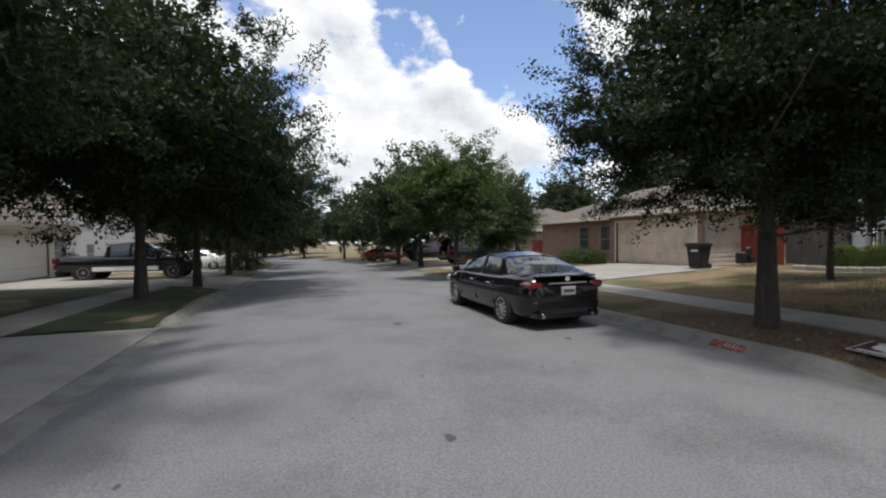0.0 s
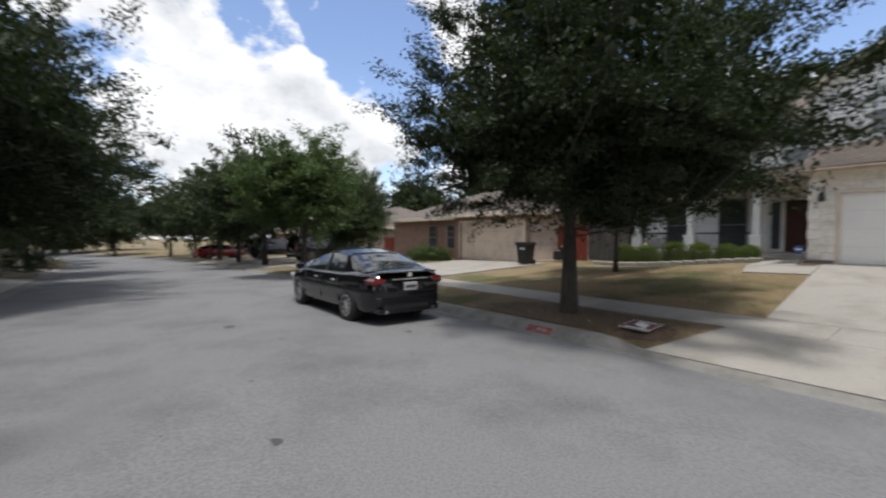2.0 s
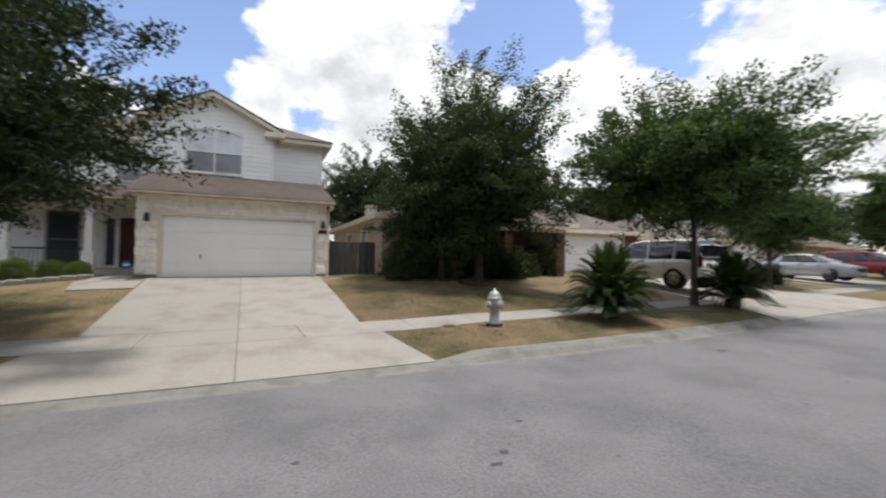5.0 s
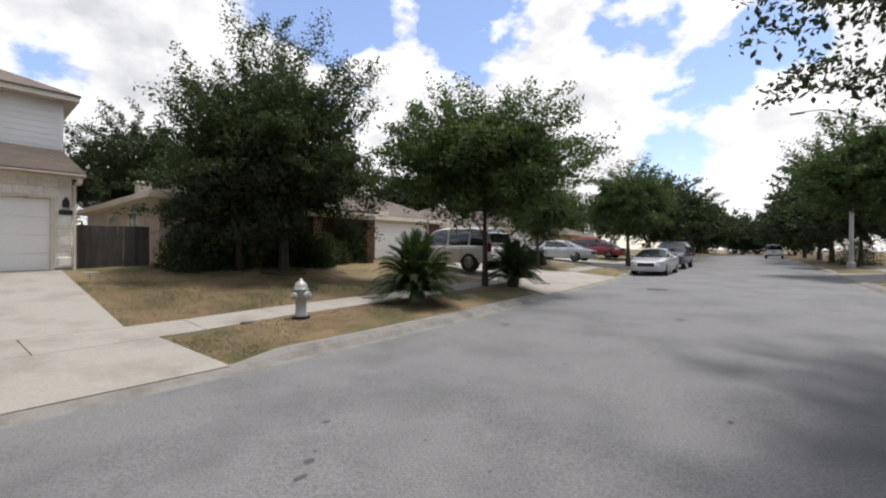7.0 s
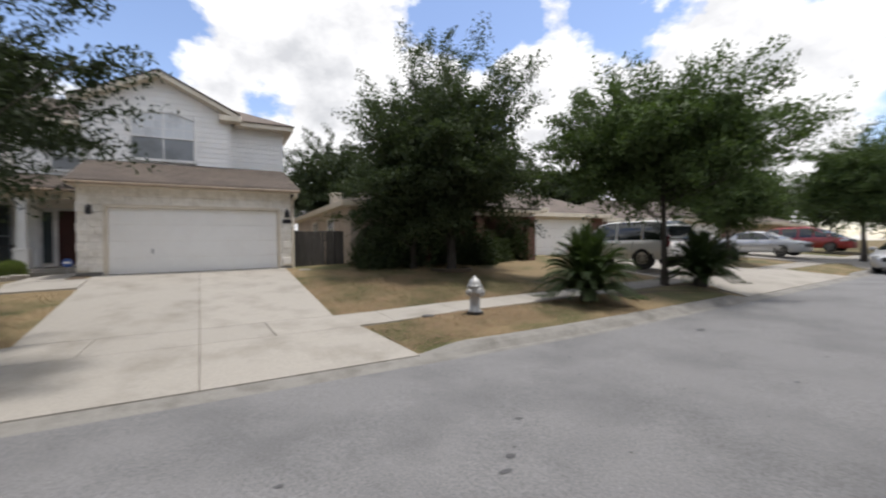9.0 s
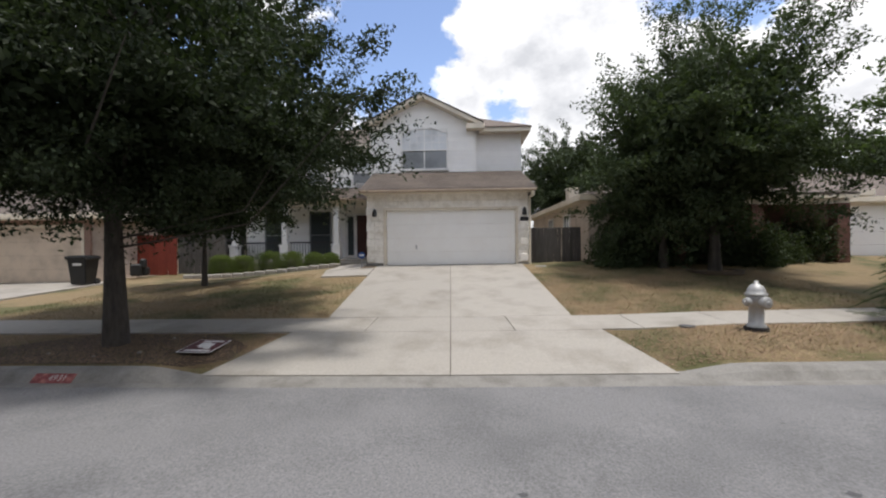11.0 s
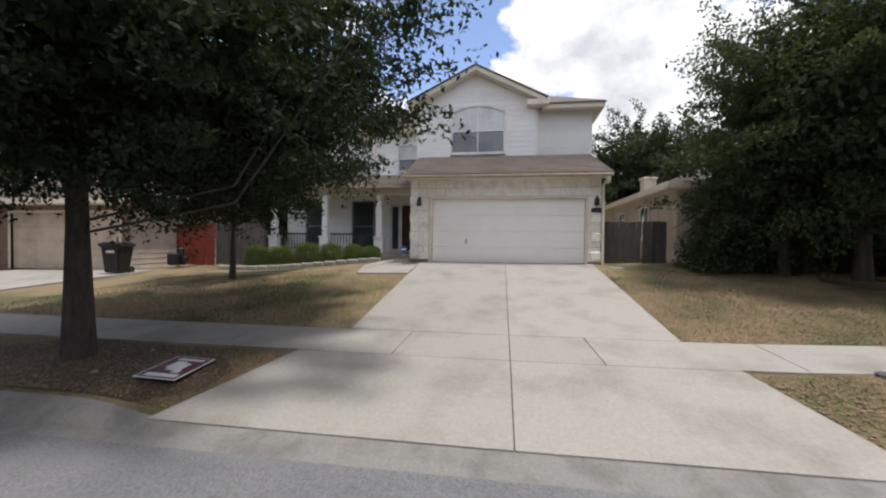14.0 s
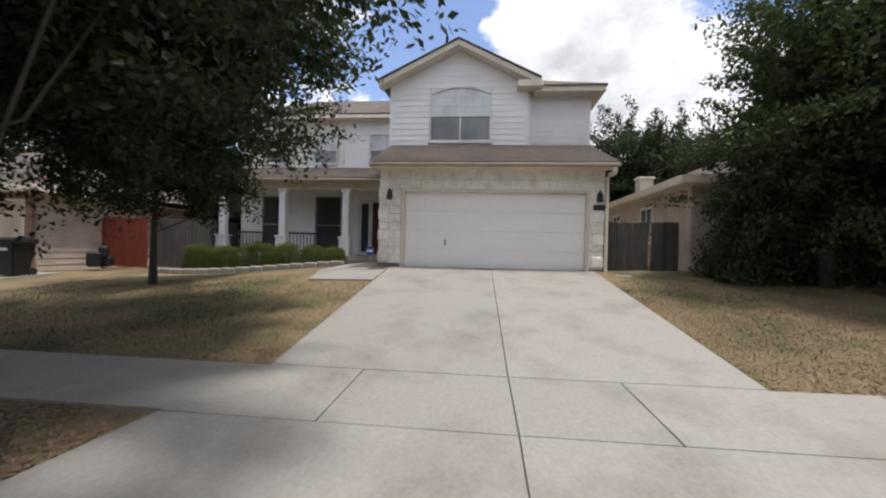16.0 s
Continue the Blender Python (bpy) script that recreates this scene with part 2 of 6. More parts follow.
M = dict(
    gutter=material("brown_gutter_paint", (0.30, 0.225, 0.16), 0.5, vary=0.06, grain=12, bump=0.03),
    asphalt=material("asphalt", (0.165, 0.164, 0.168), 0.92, vary=0.42, grain=48, blotch=0.6, second=(0.125, 0.125, 0.129), bump=0.5, bump_scale=70),
    tar=material("tar", (0.07, 0.07, 0.075), 0.8, grain=60, bump=0.4),
    concrete=material("concrete", (0.295, 0.276, 0.248), 0.9, vary=0.13, grain=26, blotch=1.1, second=(0.205, 0.188, 0.164), second_at=(0.48, 0.74), bump=0.12, objvary=0.04),
    kerb=material("kerb_concrete", (0.20, 0.192, 0.178), 0.9, vary=0.18, grain=35, blotch=2.5, second=(0.14, 0.132, 0.12), bump=0.3),
    joint=material("joint_soil", (0.10, 0.085, 0.07), 0.95, grain=80),
    lawn=material("dry_lawn", (0.190, 0.140, 0.076), 0.95, vary=0.45, grain=38, blotch=0.5, second=(0.082, 0.080, 0.030), second_at=(0.46, 0.60), bump=0.45, bump_scale=45),
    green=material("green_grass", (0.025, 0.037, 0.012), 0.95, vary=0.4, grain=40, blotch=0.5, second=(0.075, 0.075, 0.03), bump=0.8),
    mulch=material("mulch", (0.068, 0.048, 0.032), 0.95, vary=0.35, grain=45, blotch=2.0, second=(0.09, 0.066, 0.042), bump=0.6, bump_scale=50),
    blade=material("grass_blade", (0.28, 0.21, 0.115), 0.8, grain=2, blotch=0.5, second=(0.10, 0.10, 0.036), second_at=(0.46, 0.60), bump=0, island=0.35),
    litter=material("fallen_leaf", (0.225, 0.14, 0.09), 0.8, grain=3, bump=0, island=0.4),
    siding=material("white_siding", (0.86, 0.85, 0.83), 0.6, vary=0.03, grain=25, blotch=1.0, second=(0.81, 0.80, 0.775), bump=0.04, objvary=0.03),
    trim=material("cream_trim", (0.70, 0.63, 0.52), 0.6, vary=0.04, grain=20, second=(0.62, 0.55, 0.44), bump=0.03),
    door_white=material("garage_door_paint", (0.88, 0.87, 0.845), 0.5, vary=0.02, grain=12, second=(0.855, 0.84, 0.812), bump=0.03),
    stone=material("white_stone", (0.86, 0.82, 0.755), 0.85, vary=0.13, grain=18, blotch=3.0, second=(0.70, 0.655, 0.575), bump=0.5, bump_scale=14, objvary=0.05),
    mortar=material("pale_mortar", (0.82, 0.775, 0.70), 0.9, grain=60, bump=0.2),
    shingle=material("brown_shingles", (0.115, 0.092, 0.077), 0.9, vary=0.3, grain=14, blotch=1.0, second=(0.085, 0.068, 0.058), bump=0.4, objvary=0.08, stretch=(1, 1, 1)),
    brick=material("pink_brick", (0.26, 0.165, 0.128), 0.85, vary=0.25, grain=7, blotch=2.0, second=(0.22, 0.14, 0.11), bump=0.3, objvary=0.2),
    brick_dark=material("dark_red_brick", (0.17, 0.085, 0.065), 0.85, vary=0.25, grain=7, blotch=2.0, second=(0.12, 0.065, 0.05), bump=0.3, objvary=0.2),
    tan=material("tan_siding", (0.50, 0.42, 0.355), 0.7, vary=0.05, grain=20, bump=0.05, objvary=0.03),
    tandoor=material("tan_garage_paint", (0.62, 0.51, 0.40), 0.55, vary=0.03, grain=15, bump=0.03),
    redwood=material("red_gate_paint", (0.185, 0.032, 0.018), 0.7, vary=0.15, grain=12, bump=0.15, objvary=0.12),
    oldwood=material("weathered_grey_wood", (0.085, 0.078, 0.072), 0.9, vary=0.3, grain=14, blotch=2.0, second=(0.05, 0.046, 0.043), bump=0.4, objvary=0.2, stretch=(1, 1, 0.15)),
    darkred=material("dark_red_door", (0.06, 0.015, 0.012), 0.4, grain=10, bump=0.05),
    black=material("black_metal", (0.02, 0.02, 0.022), 0.45, grain=20, bump=0.02),
    plastic=material("dark_bin_plastic", (0.012, 0.013, 0.014), 0.5, grain=25, bump=0.05),
    bluebin=material("blue_bin_plastic", (0.02, 0.06, 0.13), 0.5, grain=25, bump=0.05),
    silver=material("aluminium_paint", (0.36, 0.36, 0.355), 0.5, metal=0.35, vary=0.1, grain=15, second=(0.45, 0.45, 0.44), bump=0.08),
    bark=material("grey_bark", (0.07, 0.06, 0.051), 0.95, vary=0.4, grain=16, blotch=3.0, second=(0.042, 0.036, 0.031), bump=1.0, bump_scale=22, stretch=(1, 1, 0.3)),
    leaf=leaf_material("oak_leaf", (0.022, 0.032, 0.0155), (0.035, 0.047, 0.023)),
    leaf_yard=leaf_material("yard_leaf", (0.038, 0.053, 0.027), (0.058, 0.077, 0.038), 0.26),
    leaf_far=leaf_material("far_leaf", (0.030, 0.042, 0.020), (0.046, 0.062, 0.029)),
    leaf_bright=leaf_material("bright_leaf", (0.056, 0.084, 0.032), (0.078, 0.112, 0.042)),
    leaf_hedge=leaf_material("hedge_leaf", (0.075, 0.105, 0.026), (0.12, 0.15, 0.036)),
    leaf_palm=leaf_material("sago_leaf", (0.030, 0.046, 0.018), (0.045, 0.066, 0.024)),
    window=glass_material("window_glass", (0.05, 0.06, 0.065)),
    # closed blinds, the sky's reflection painted into their pale tone
    blind_sky=material("blind_sky_reflection", (0.66, 0.68, 0.69), 0.3, vary=0.02, grain=3, bump=0, coat=0.5),
    screen=material("window_screen", (0.25, 0.265, 0.275), 0.55, vary=0.03, grain=3, bump=0, coat=0.2),
    frame_white=material("white_frame", (0.78, 0.77, 0.75), 0.5, vary=0.02, bump=0.02),
    carglass=glass_material("car_glass", (0.012, 0.015, 0.016), 0.02),
    tyre=material("tyre_rubber", (0.018, 0.018, 0.018), 0.85, grain=30, bump=0.2),
    alloy=material("alloy_wheel", (0.55, 0.55, 0.56), 0.3, metal=0.85, vary=0.05, bump=0),
    chrome=material("chrome", (0.75, 0.75, 0.76), 0.12, metal=1.0, vary=0.02, bump=0),
    taillight=material("red_lens", (0.13, 0.010, 0.012), 0.22, vary=0.1, grain=30, bump=0, coat=0.6),
    headlight=material("clear_lens", (0.55, 0.57, 0.58), 0.1, vary=0.1, grain=30, bump=0, coat=0.6),
    plate=material("plate_white", (0.42, 0.42, 0.41), 0.4, bump=0),
    ink=material("dark_ink", (0.05, 0.05, 0.07), 0.6, bump=0),
    maroon=material("maroon_print", (0.085, 0.012, 0.022), 0.45, vary=0.1, bump=0),
    paper=material("white_print", (0.72, 0.72, 0.71), 0.45, vary=0.04, bump=0),
    digit=material("faded_white_paint", (0.40, 0.35, 0.34), 0.7, vary=0.2, grain=30, bump=0.1),
    kerbred=material("red_kerb_paint", (0.17, 0.035, 0.038), 0.75, vary=0.3, grain=18, blotch=8.0, second=(0.30, 0.12, 0.10), bump=0.2),
    signblue=material("blue_sign", (0.05, 0.10, 0.30), 0.5, bump=0),
)
for key, rgb in dict(black=(0.008, 0.008, 0.010), white=(0.75, 0.75, 0.74), silver=(0.50, 0.51, 0.53), beige=(0.80, 0.78, 0.74), red=(0.28, 0.02, 0.022), navy=(0.02, 0.03, 0.055)).items():
    M["paint_" + key] = material("car_paint_" + key, rgb, 0.14 if key == "black" else 0.28, metal=0.35 if key == "silver" else 0.0, vary=0.02, grain=4, second=tuple(c * 0.93 for c in rgb), bump=0, coat=0.3 if key == "black" else 0.6)


# ---- building helpers ----
def flat(ob_name, verts, faces, mat, parent=None, label="", smooth=False):
    me = bpy.data.meshes.new(ob_name)
    me.from_pydata(verts, [], faces)
    me.materials.append(M[mat])
    if smooth:
        me.shade_smooth()
    ob = new(ob_name, me)
    if parent:
        ob.parent = parent
    if label:
        ob["label"] = label
    return ob


def part(name, bm, mat, parent=None, label="", smooth=False):
    bmesh.ops.recalc_face_normals(bm, faces=bm.faces)
    me = bpy.data.meshes.new(name)
    bm.to_mesh(me)
    bm.free()
    me.materials.append(M[mat])
    if smooth:
        me.shade_smooth()
    ob = new(name, me)
    if parent:
        ob.parent = parent
    if label:
        ob["label"] = label
    return ob


def empty(name, at=(0, 0, 0), rz=0.0):
    ob = new(name)
    ob.empty_display_size = 0.2
    ob.matrix_world = pose(*at, 0, 0, rz)
    return ob


def box(bm, x0, x1, y0, y1, z0, z1, bevel=0.0, m=None):
    mat = Matrix.Translation(((x0 + x1) / 2, (y0 + y1) / 2, (z0 + z1) / 2)) @ Matrix.Diagonal((abs(x1 - x0), abs(y1 - y0), abs(z1 - z0), 1))
    r = bmesh.ops.create_cube(bm, size=1, matrix=(m or Matrix()) @ mat)
    if bevel:
        edges = list({e for v in r["verts"] for e in v.link_edges})
        bmesh.ops.bevel(bm, geom=edges, offset=bevel, segments=1, affect="EDGES")
    return bm


def boxes(*specs, bevel=0.0):
    bm = bmesh.new()
    for s in specs:
        box(bm, *s, bevel=bevel)
    return bm


def lathe(profile, n=20, axis="Z", closed=False):
    """A turned solid from (radius, height) pairs."""
    bm = bmesh.new()
    rings = []
    for r, h in profile:
        ring = []
        for k in range(n):
            a = 2 * math.pi * k / n
            p = (r * math.cos(a), r * math.sin(a), h)
            if axis == "X":
                p = (h, r * math.cos(a), r * math.sin(a))
            elif axis == "Y":
                p = (r * math.cos(a), h, r * math.sin(a))
            ring.append(bm.verts.new(p))
        rings.append(ring)
    for a, b in zip(rings, rings[1:] + (rings[:1] if closed else [])):
        for k in range(n):
            bm.faces.new((a[k], a[(k + 1) % n], b[(k + 1) % n], b[k]))
    if not closed:
        for r in (rings[0], rings[-1]):
            if len({tuple(round(q, 5) for q in v.co) for v in r}) > 2:
                bm.faces.new(r)
    return bm


def prism(bm, pts, x0, x1, axis=0):
    """Extrude a closed outline of (a, b) pairs along one axis: 0: (y, z) along x; 1: (x, z) along y; 2: (x, y) along z."""
    def put(h, a, b):
        return bm.verts.new(((h, a, b), (a, h, b), (a, b, h))[axis])
    lo, hi = [put(x0, *p) for p in pts], [put(x1, *p) for p in pts]
    n = len(pts)
    bm.faces.new(lo); bm.faces.new(hi[::-1])
    for k in range(n):
        bm.faces.new((lo[k], hi[k], hi[(k + 1) % n], lo[(k + 1) % n]))
    return bm


def slab(bm, corners, thick):
    """A plate whose top is the given loop of points, thick metres deep straight down."""
    top = [bm.verts.new(c) for c in corners]
    low = [bm.verts.new((c[0], c[1], c[2] - thick)) for c in corners]
    n = len(corners)
    bm.faces.new(top); bm.faces.new(low[::-1])
    for k in range(n):
        bm.faces.new((top[k], low[k], low[(k + 1) % n], top[(k + 1) % n]))
    return bm


def piece_mesh(name, mat, sx, sy, sz, bevel=0.01):
    """A shared bevelled block, centred."""
    bm = bmesh.new()
    box(bm, -sx / 2, sx / 2, -sy / 2, sy / 2, -sz / 2, sz / 2, bevel=bevel)
    me = bpy.data.meshes.new(name)
    bm.to_mesh(me); bm.free()
    me.materials.append(M[mat])
    return me


def piece(name, me, parent, x, y, z, scale=(1, 1, 1)):
    ob = new(name, me)
    ob.parent = parent
    ob.location, ob.scale = (x, y, z), scale
    return ob


# ---- the lie of the land ----
def ease(a, b, t):
    t = min(1.0, max(0.0, (t - a) / (b - a)))
    return t * t * (3 - 2 * t)


def bend(y):
    """How far the street has swung sideways."""
    if y < -5:
        d = -5 - y
        return 0.085 * d * d / (d + 4)
    if y > 8:
        d = y - 8
        return 0.012 * d - 0.0035 * max(0, d - 30) ** 2 * (1 if d < 90 else 0) - (12.6 if d >= 90 else 0)
    return 0.0


def road_z(y):
    if y < 0:
        return 0.011 * -y if y > -40 else 0.44 + 0.004 * min(60, -40 - y)
    return -0.004 * y if y < 14 else -0.056 - 0.022 * min(60, y - 14)


EAST, WEST = 6.5, -2.75          # kerb faces, before the bend


def lot_slope(y):
    return 0.111 - 0.068 * ease(2.5, 10, y) - 0.035 * ease(-12, -24, y)


def natural_z(x, y):
    z, u = road_z(y), x - bend(y)
    if u > EAST + 0.08:
        d = u - EAST
        z += 0.11 * ease(-3.3, -4.8, y) * ease(0.2, 1.0, d) * (1 - 0.6 * ease(1.5, 2.2, d))
        return z + 0.13 + 0.035 * min(d, 3.16) + lot_slope(y) * min(max(d - 3.16, 0), 6.84)
    if u < WEST - 0.08:
        return z + 0.13 + 0.02 * min(-(u - WEST), 14)
    return z - 0.08


# driveways: where each crosses the kerb
EAST_DRIVES = [(-3.25, 2.9), (11.6, 19.2), (-22.6, -13.6), (-35.5, -26.8), (26.5, 33.0), (36.0, 42.5), (-49, -42)]
WEST_DRIVES = [(2.2, 10.1), (18.3, 27.0), (31.5, 38.5), (-15, -8), (-33.0, -26.5), (-27 - 20, -41)]


def apron_top(x, y):
    u = x - bend(y)
    e = ease(EAST - 0.1, 8.4, u)
    return (road_z(y) + 0.045) * (1 - e) + (natural_z(max(x, EAST + 0.3 + bend(y)), y) + 0.03) * e


def west_top(x, y):
    u = -(x - bend(y)) + WEST
    e = ease(-0.1, 1.9, u)
    return (road_z(y) + 0.045) * (1 - e) + (natural_z(min(x, WEST - 0.3 + bend(y)), y) + 0.03) * e


def ground_z(x, y):
    """The natural lie, eased down to the aprons beside the driveways."""
    z, u = natural_z(x, y), x - bend(y)
    if EAST + 0.05 < u < 8.45:
        for a, b in EAST_DRIVES:
            f, g = (0.17, 0.25) if a == -3.25 else (0.34, 0.34)
            off = max(a + f * (u - EAST) - y, y - (b - g * (u - EAST)))
            if off < 0.9:
                return z + (min(apron_top(x, y) - 0.012, z) - z) * (1 - ease(0.1, 0.9, off))
    elif WEST - 1.95 < u < WEST - 0.05:
        for a, b in WEST_DRIVES:
            off = max(a + 0.4 * (WEST - u) - y, y - (b - 0.4 * (WEST - u)))
            if off < 0.9:
                return z + (min(west_top(x, y) - 0.012, z) - z) * (1 - ease(0.1, 0.9, off))
    return z


def under_drive(x, y):
    """The ground sheet, dug out a little below the driveways."""
    z, u = ground_z(x, y), x - bend(y)
    for a, b in EAST_DRIVES:
        if EAST - 0.2 < u < 16.4 and a + 0.15 + 0.3 * min(u - EAST, 2.9) < y < b - 0.15 - 0.32 * min(u - EAST, 2.9):
            return z - 0.06
    for a, b in WEST_DRIVES:
        if u < WEST and a + 0.15 + 0.45 * min(WEST - u, 2.2) < y < b - 0.15 - 0.45 * min(WEST - u, 2.2):
            return z - 0.06
    return z


def drape(name, us, ys, mat, lift=0.0, fn=None, label="", category="", kind="structure"):
    verts = [(u + bend(y), y, (fn or ground_z)(u + bend(y), y) + lift) for y in ys for u in us]
    n = len(us)
    faces = [(j * n + i, j * n + i + 1, (j + 1) * n + i + 1, (j + 1) * n + i) for j in range(len(ys) - 1) for i in range(n - 1)]
    ob = flat(name, verts, faces, mat, smooth=True)
    return tagged(ob, label, category, kind=kind)


def steps(a, b, s):
    n = max(1, round((b - a) / s))
    return [a + (b - a) * k / n for k in range(n + 1)]


us = [-400, -200, -100, -60, -40] + steps(-30, -2.84, 1.0) + [WEST - 0.079, WEST + 0.3, 0, 3, EAST - 0.3, EAST + 0.079] + steps(6.62, 9.66, 0.5) + steps(10, 17, 0.5) + [20, 25, 30, 40, 60, 100, 200, 400]
ys = [-400, -250, -160] + steps(-110, -24, 3) + steps(-23, 24, 0.25) + steps(26, 110, 3) + [160, 250, 400]
drape("ground", us, ys, "lawn", fn=under_drive, label="patchy dry lawn ground with brown leaf litter", category="ground")


def road_top(x, y):
    u = x - bend(y)
    c = (u - 1.87) / 4.6
    return road_z(y) + 0.05 * (1 - c * c)


drape("road", steps(WEST + 0.35, EAST - 0.35, 0.55), steps(-110, -24, 3) + steps(-22, 24, 1) + steps(27, 110, 3), "asphalt", 0, road_top,
      "worn grey asphalt street with fine aggregate", "road")




def kerb_height(y, drives):
    h = 1.0
    for a, b in drives:
        h = min(h, 1 - ease(a - 0.9, a, y) * (1 - ease(b, b + 0.9, y)))
    return h


def kerb(name, side, drives):
    """The rolled kerb with its gutter, dropped at the driveways."""
    ys = steps(-110, -24, 2) + steps(-23.5, 24, 0.25) + steps(26, 110, 2)
    prof = [(-0.36, 0.006), (-0.20, 0.012), (-0.10, 0.10), (0.0, 0.138), (0.14, 0.142), (0.16, -0.15)]
    verts, faces = [], []
    for y in ys:
        h = 0.22 + 0.78 * kerb_height(y, drives)
        face = EAST if side > 0 else WEST
        for d, z in prof:
            verts.append((face + side * d + bend(y), y, road_z(y) + (z * h if z > 0.02 else z)))
    n = len(prof)
    for j in range(len(ys) - 1):
        for i in range(n - 1):
            faces.append((j * n + i, j * n + i + 1, (j + 1) * n + i + 1, (j + 1) * n + i))
    ob = flat(name, verts, faces, "kerb")
    return tagged(ob, "weathered concrete kerb and gutter beside the street", "kerb", kind="structure")


kerb("kerb_east", 1, EAST_DRIVES)
kerb("kerb_west", -1, WEST_DRIVES)


def slab_piece(parent, corners, thick=0.12, mat="concrete", name="concrete_slab"):
    bm = slab(bmesh.new(), corners, thick)
    return part(name, bm, mat, parent)


def paved(name, rows_x, left, right, cols, label, top=None, gap=0.012, category="driveway"):
    """A slab field: edges y = left(x), right(x); rows_x: joints across; cols(row): fractions of the joints along."""
    field = empty(name)
    tagged(field, label, category, kind="structure")
    top = top or (lambda x, y: ground_z(x, y) + 0.035)
    for r, (xa, xb) in enumerate(zip(rows_x, rows_x[1:])):
        fr = cols(r)
        for fa, fb in zip(fr, fr[1:]):
            g = gap / 2
            c = []
            for x, f, dg in ((xa + g, fa, 1), (xb - g, fa, 1), (xb - g, fb, -1), (xa + g, fb, -1)):
                y0, y1 = left(x), right(x)
                y = y0 + (y1 - y0) * f
                y += dg * g * (1 if y1 > y0 else -1) * (1 if 0 < f < 1 else 0)
                xx = x + bend(y)
                c.append((xx, y, top(xx, y)))
            slab_piece(field, c)
    return field


def lerp(x, pts):
    for (a, va), (b, vb) in zip(pts, pts[1:]):
        if x <= b:
            return va + (vb - va) * (x - a) / (b - a)
    return pts[-1][1]


def main_driveway():
    """Two bays either side of one long joint; the public walk crosses as a band of squares."""
    field = tagged(empty("driveway_main"), "pale concrete double driveway with dark joints", "driveway", kind="structure")
    edge_l, edge_r = [(6.5, 2.95), (9.5, 2.2), (16.8, 2.62)], [(6.5, -3.3), (9.6, -2.75), (16.8, -2.75)]
    middle = [(6.5, -0.40), (9.6, -0.32), (16.8, -0.12)]
    for xa, xb, lines in ((6.52, 8.42, (edge_l, middle, edge_r)), (8.42, 9.66, (edge_l, [(8.4, 1.18), (9.7, 1.18)], middle, [(8.4, -1.48), (9.7, -1.41)], edge_r)), (9.66, 16.72, (edge_l, middle, edge_r))):
        for k, (la, lb) in enumerate(zip(lines, lines[1:])):
            ga, gb = (0.007 if k else 0), (0.007 if k < len(lines) - 2 else 0)
            q = [(xa + 0.006, lerp(xa, la) - ga), (xb - 0.006, lerp(xb, la) - ga), (xb - 0.006, lerp(xb, lb) + gb), (xa + 0.006, lerp(xa, lb) + gb)]
            slab_piece(field, [(x, y, apron_top(x, y)) for x, y in q])


main_driveway()
flat("driveway_bed", [(x, y, apron_top(x, y) - 0.022) for x, y in ((6.55, 2.85), (6.55, -3.2), (8.4, -2.9), (8.4, 2.4), (9.66, -2.7), (9.66, 2.15), (16.7, -2.7), (16.7, 2.55))],
     [(0, 1, 2, 3), (3, 2, 4, 5), (5, 4, 6, 7)], "joint")["kind"] = "structure"
for nm, k0, k1, w0, w1, xr in (("driveway_brick_house", 11.6, 19.2, 12.6, 18.6, 16.5), ("driveway_south", -22.6, -13.6, -21.2, -14.6, 19.1), ("driveway_far_south", -35.5, -26.8, -34.5, -28, 19), ("driveway_north", 26.5, 33.0, 27, 32, 18), ("driveway_far_north", 36.0, 42.5, 36.5, 42, 18)):
    paved(nm, [6.52, 8.42, 9.66, 13, xr], lambda x, a=k0, b=w0: lerp(x, [(6.5, a), (9.4, b), (30, b)]), lambda x, a=k1, b=w1: lerp(x, [(6.5, a), (9.4, b), (30, b)]),
          lambda r: [0, 0.5, 1], "pale concrete driveway up to a garage", apron_top)


for nm, k0, k1, w0, w1 in (("driveway_west", 2.2, 10.1, 3.2, 9.2), ("driveway_pickup", 18.3, 27.0, 19.3, 26.6), ("driveway_north_west", 31.5, 38.5, 32.2, 38), ("driveway_south_west", -15, -8, -14, -9), ("driveway_lamp_side", -33, -26.5, -32.4, -27)):
    paved(nm, [WEST - 0.02, -4.9, -6.2, -9, -13.2], lambda x, a=k0, b=w0: lerp(-x, [(2.7, a), (4.9, b), (30, b)]), lambda x, a=k1, b=w1: lerp(-x, [(2.7, a), (4.9, b), (30, b)]),
          lambda r: [0, 0.5, 1], "worn concrete driveway beside green grass", west_top)


def sidewalk(name, u0, u1, drives, near):
    """Concrete squares of the public walk, left out where driveways cross."""
    field = empty(name)
    tagged(field, "grey concrete sidewalk squares between verge and lawn", "sidewalk", kind="structure")
    y = -60.0
    while y < 60:
        hit = None
        for a, b in drives:
            if a + near < y + 0.05 < b - near:
                hit = b - near
        if hit is not None:
            y = hit
            continue
        y1 = y + 1.52
        for a, b in drives:
            if y < a + near < y1:
                y1 = a + near
        c = []
        for u, yy in ((u0, y + 0.006), (u1, y + 0.006), (u1, y1 - 0.006), (u0, y1 - 0.006)):
            x = u + bend(yy)
            c.append((x, yy, ground_z(x, yy) + 0.026))
        if y1 - y > 0.1:
            slab_piece(field, c, 0.1)
        y = y1
    return field


sidewalk("sidewalk_east", 8.46, 9.64, EAST_DRIVES, 0.72)
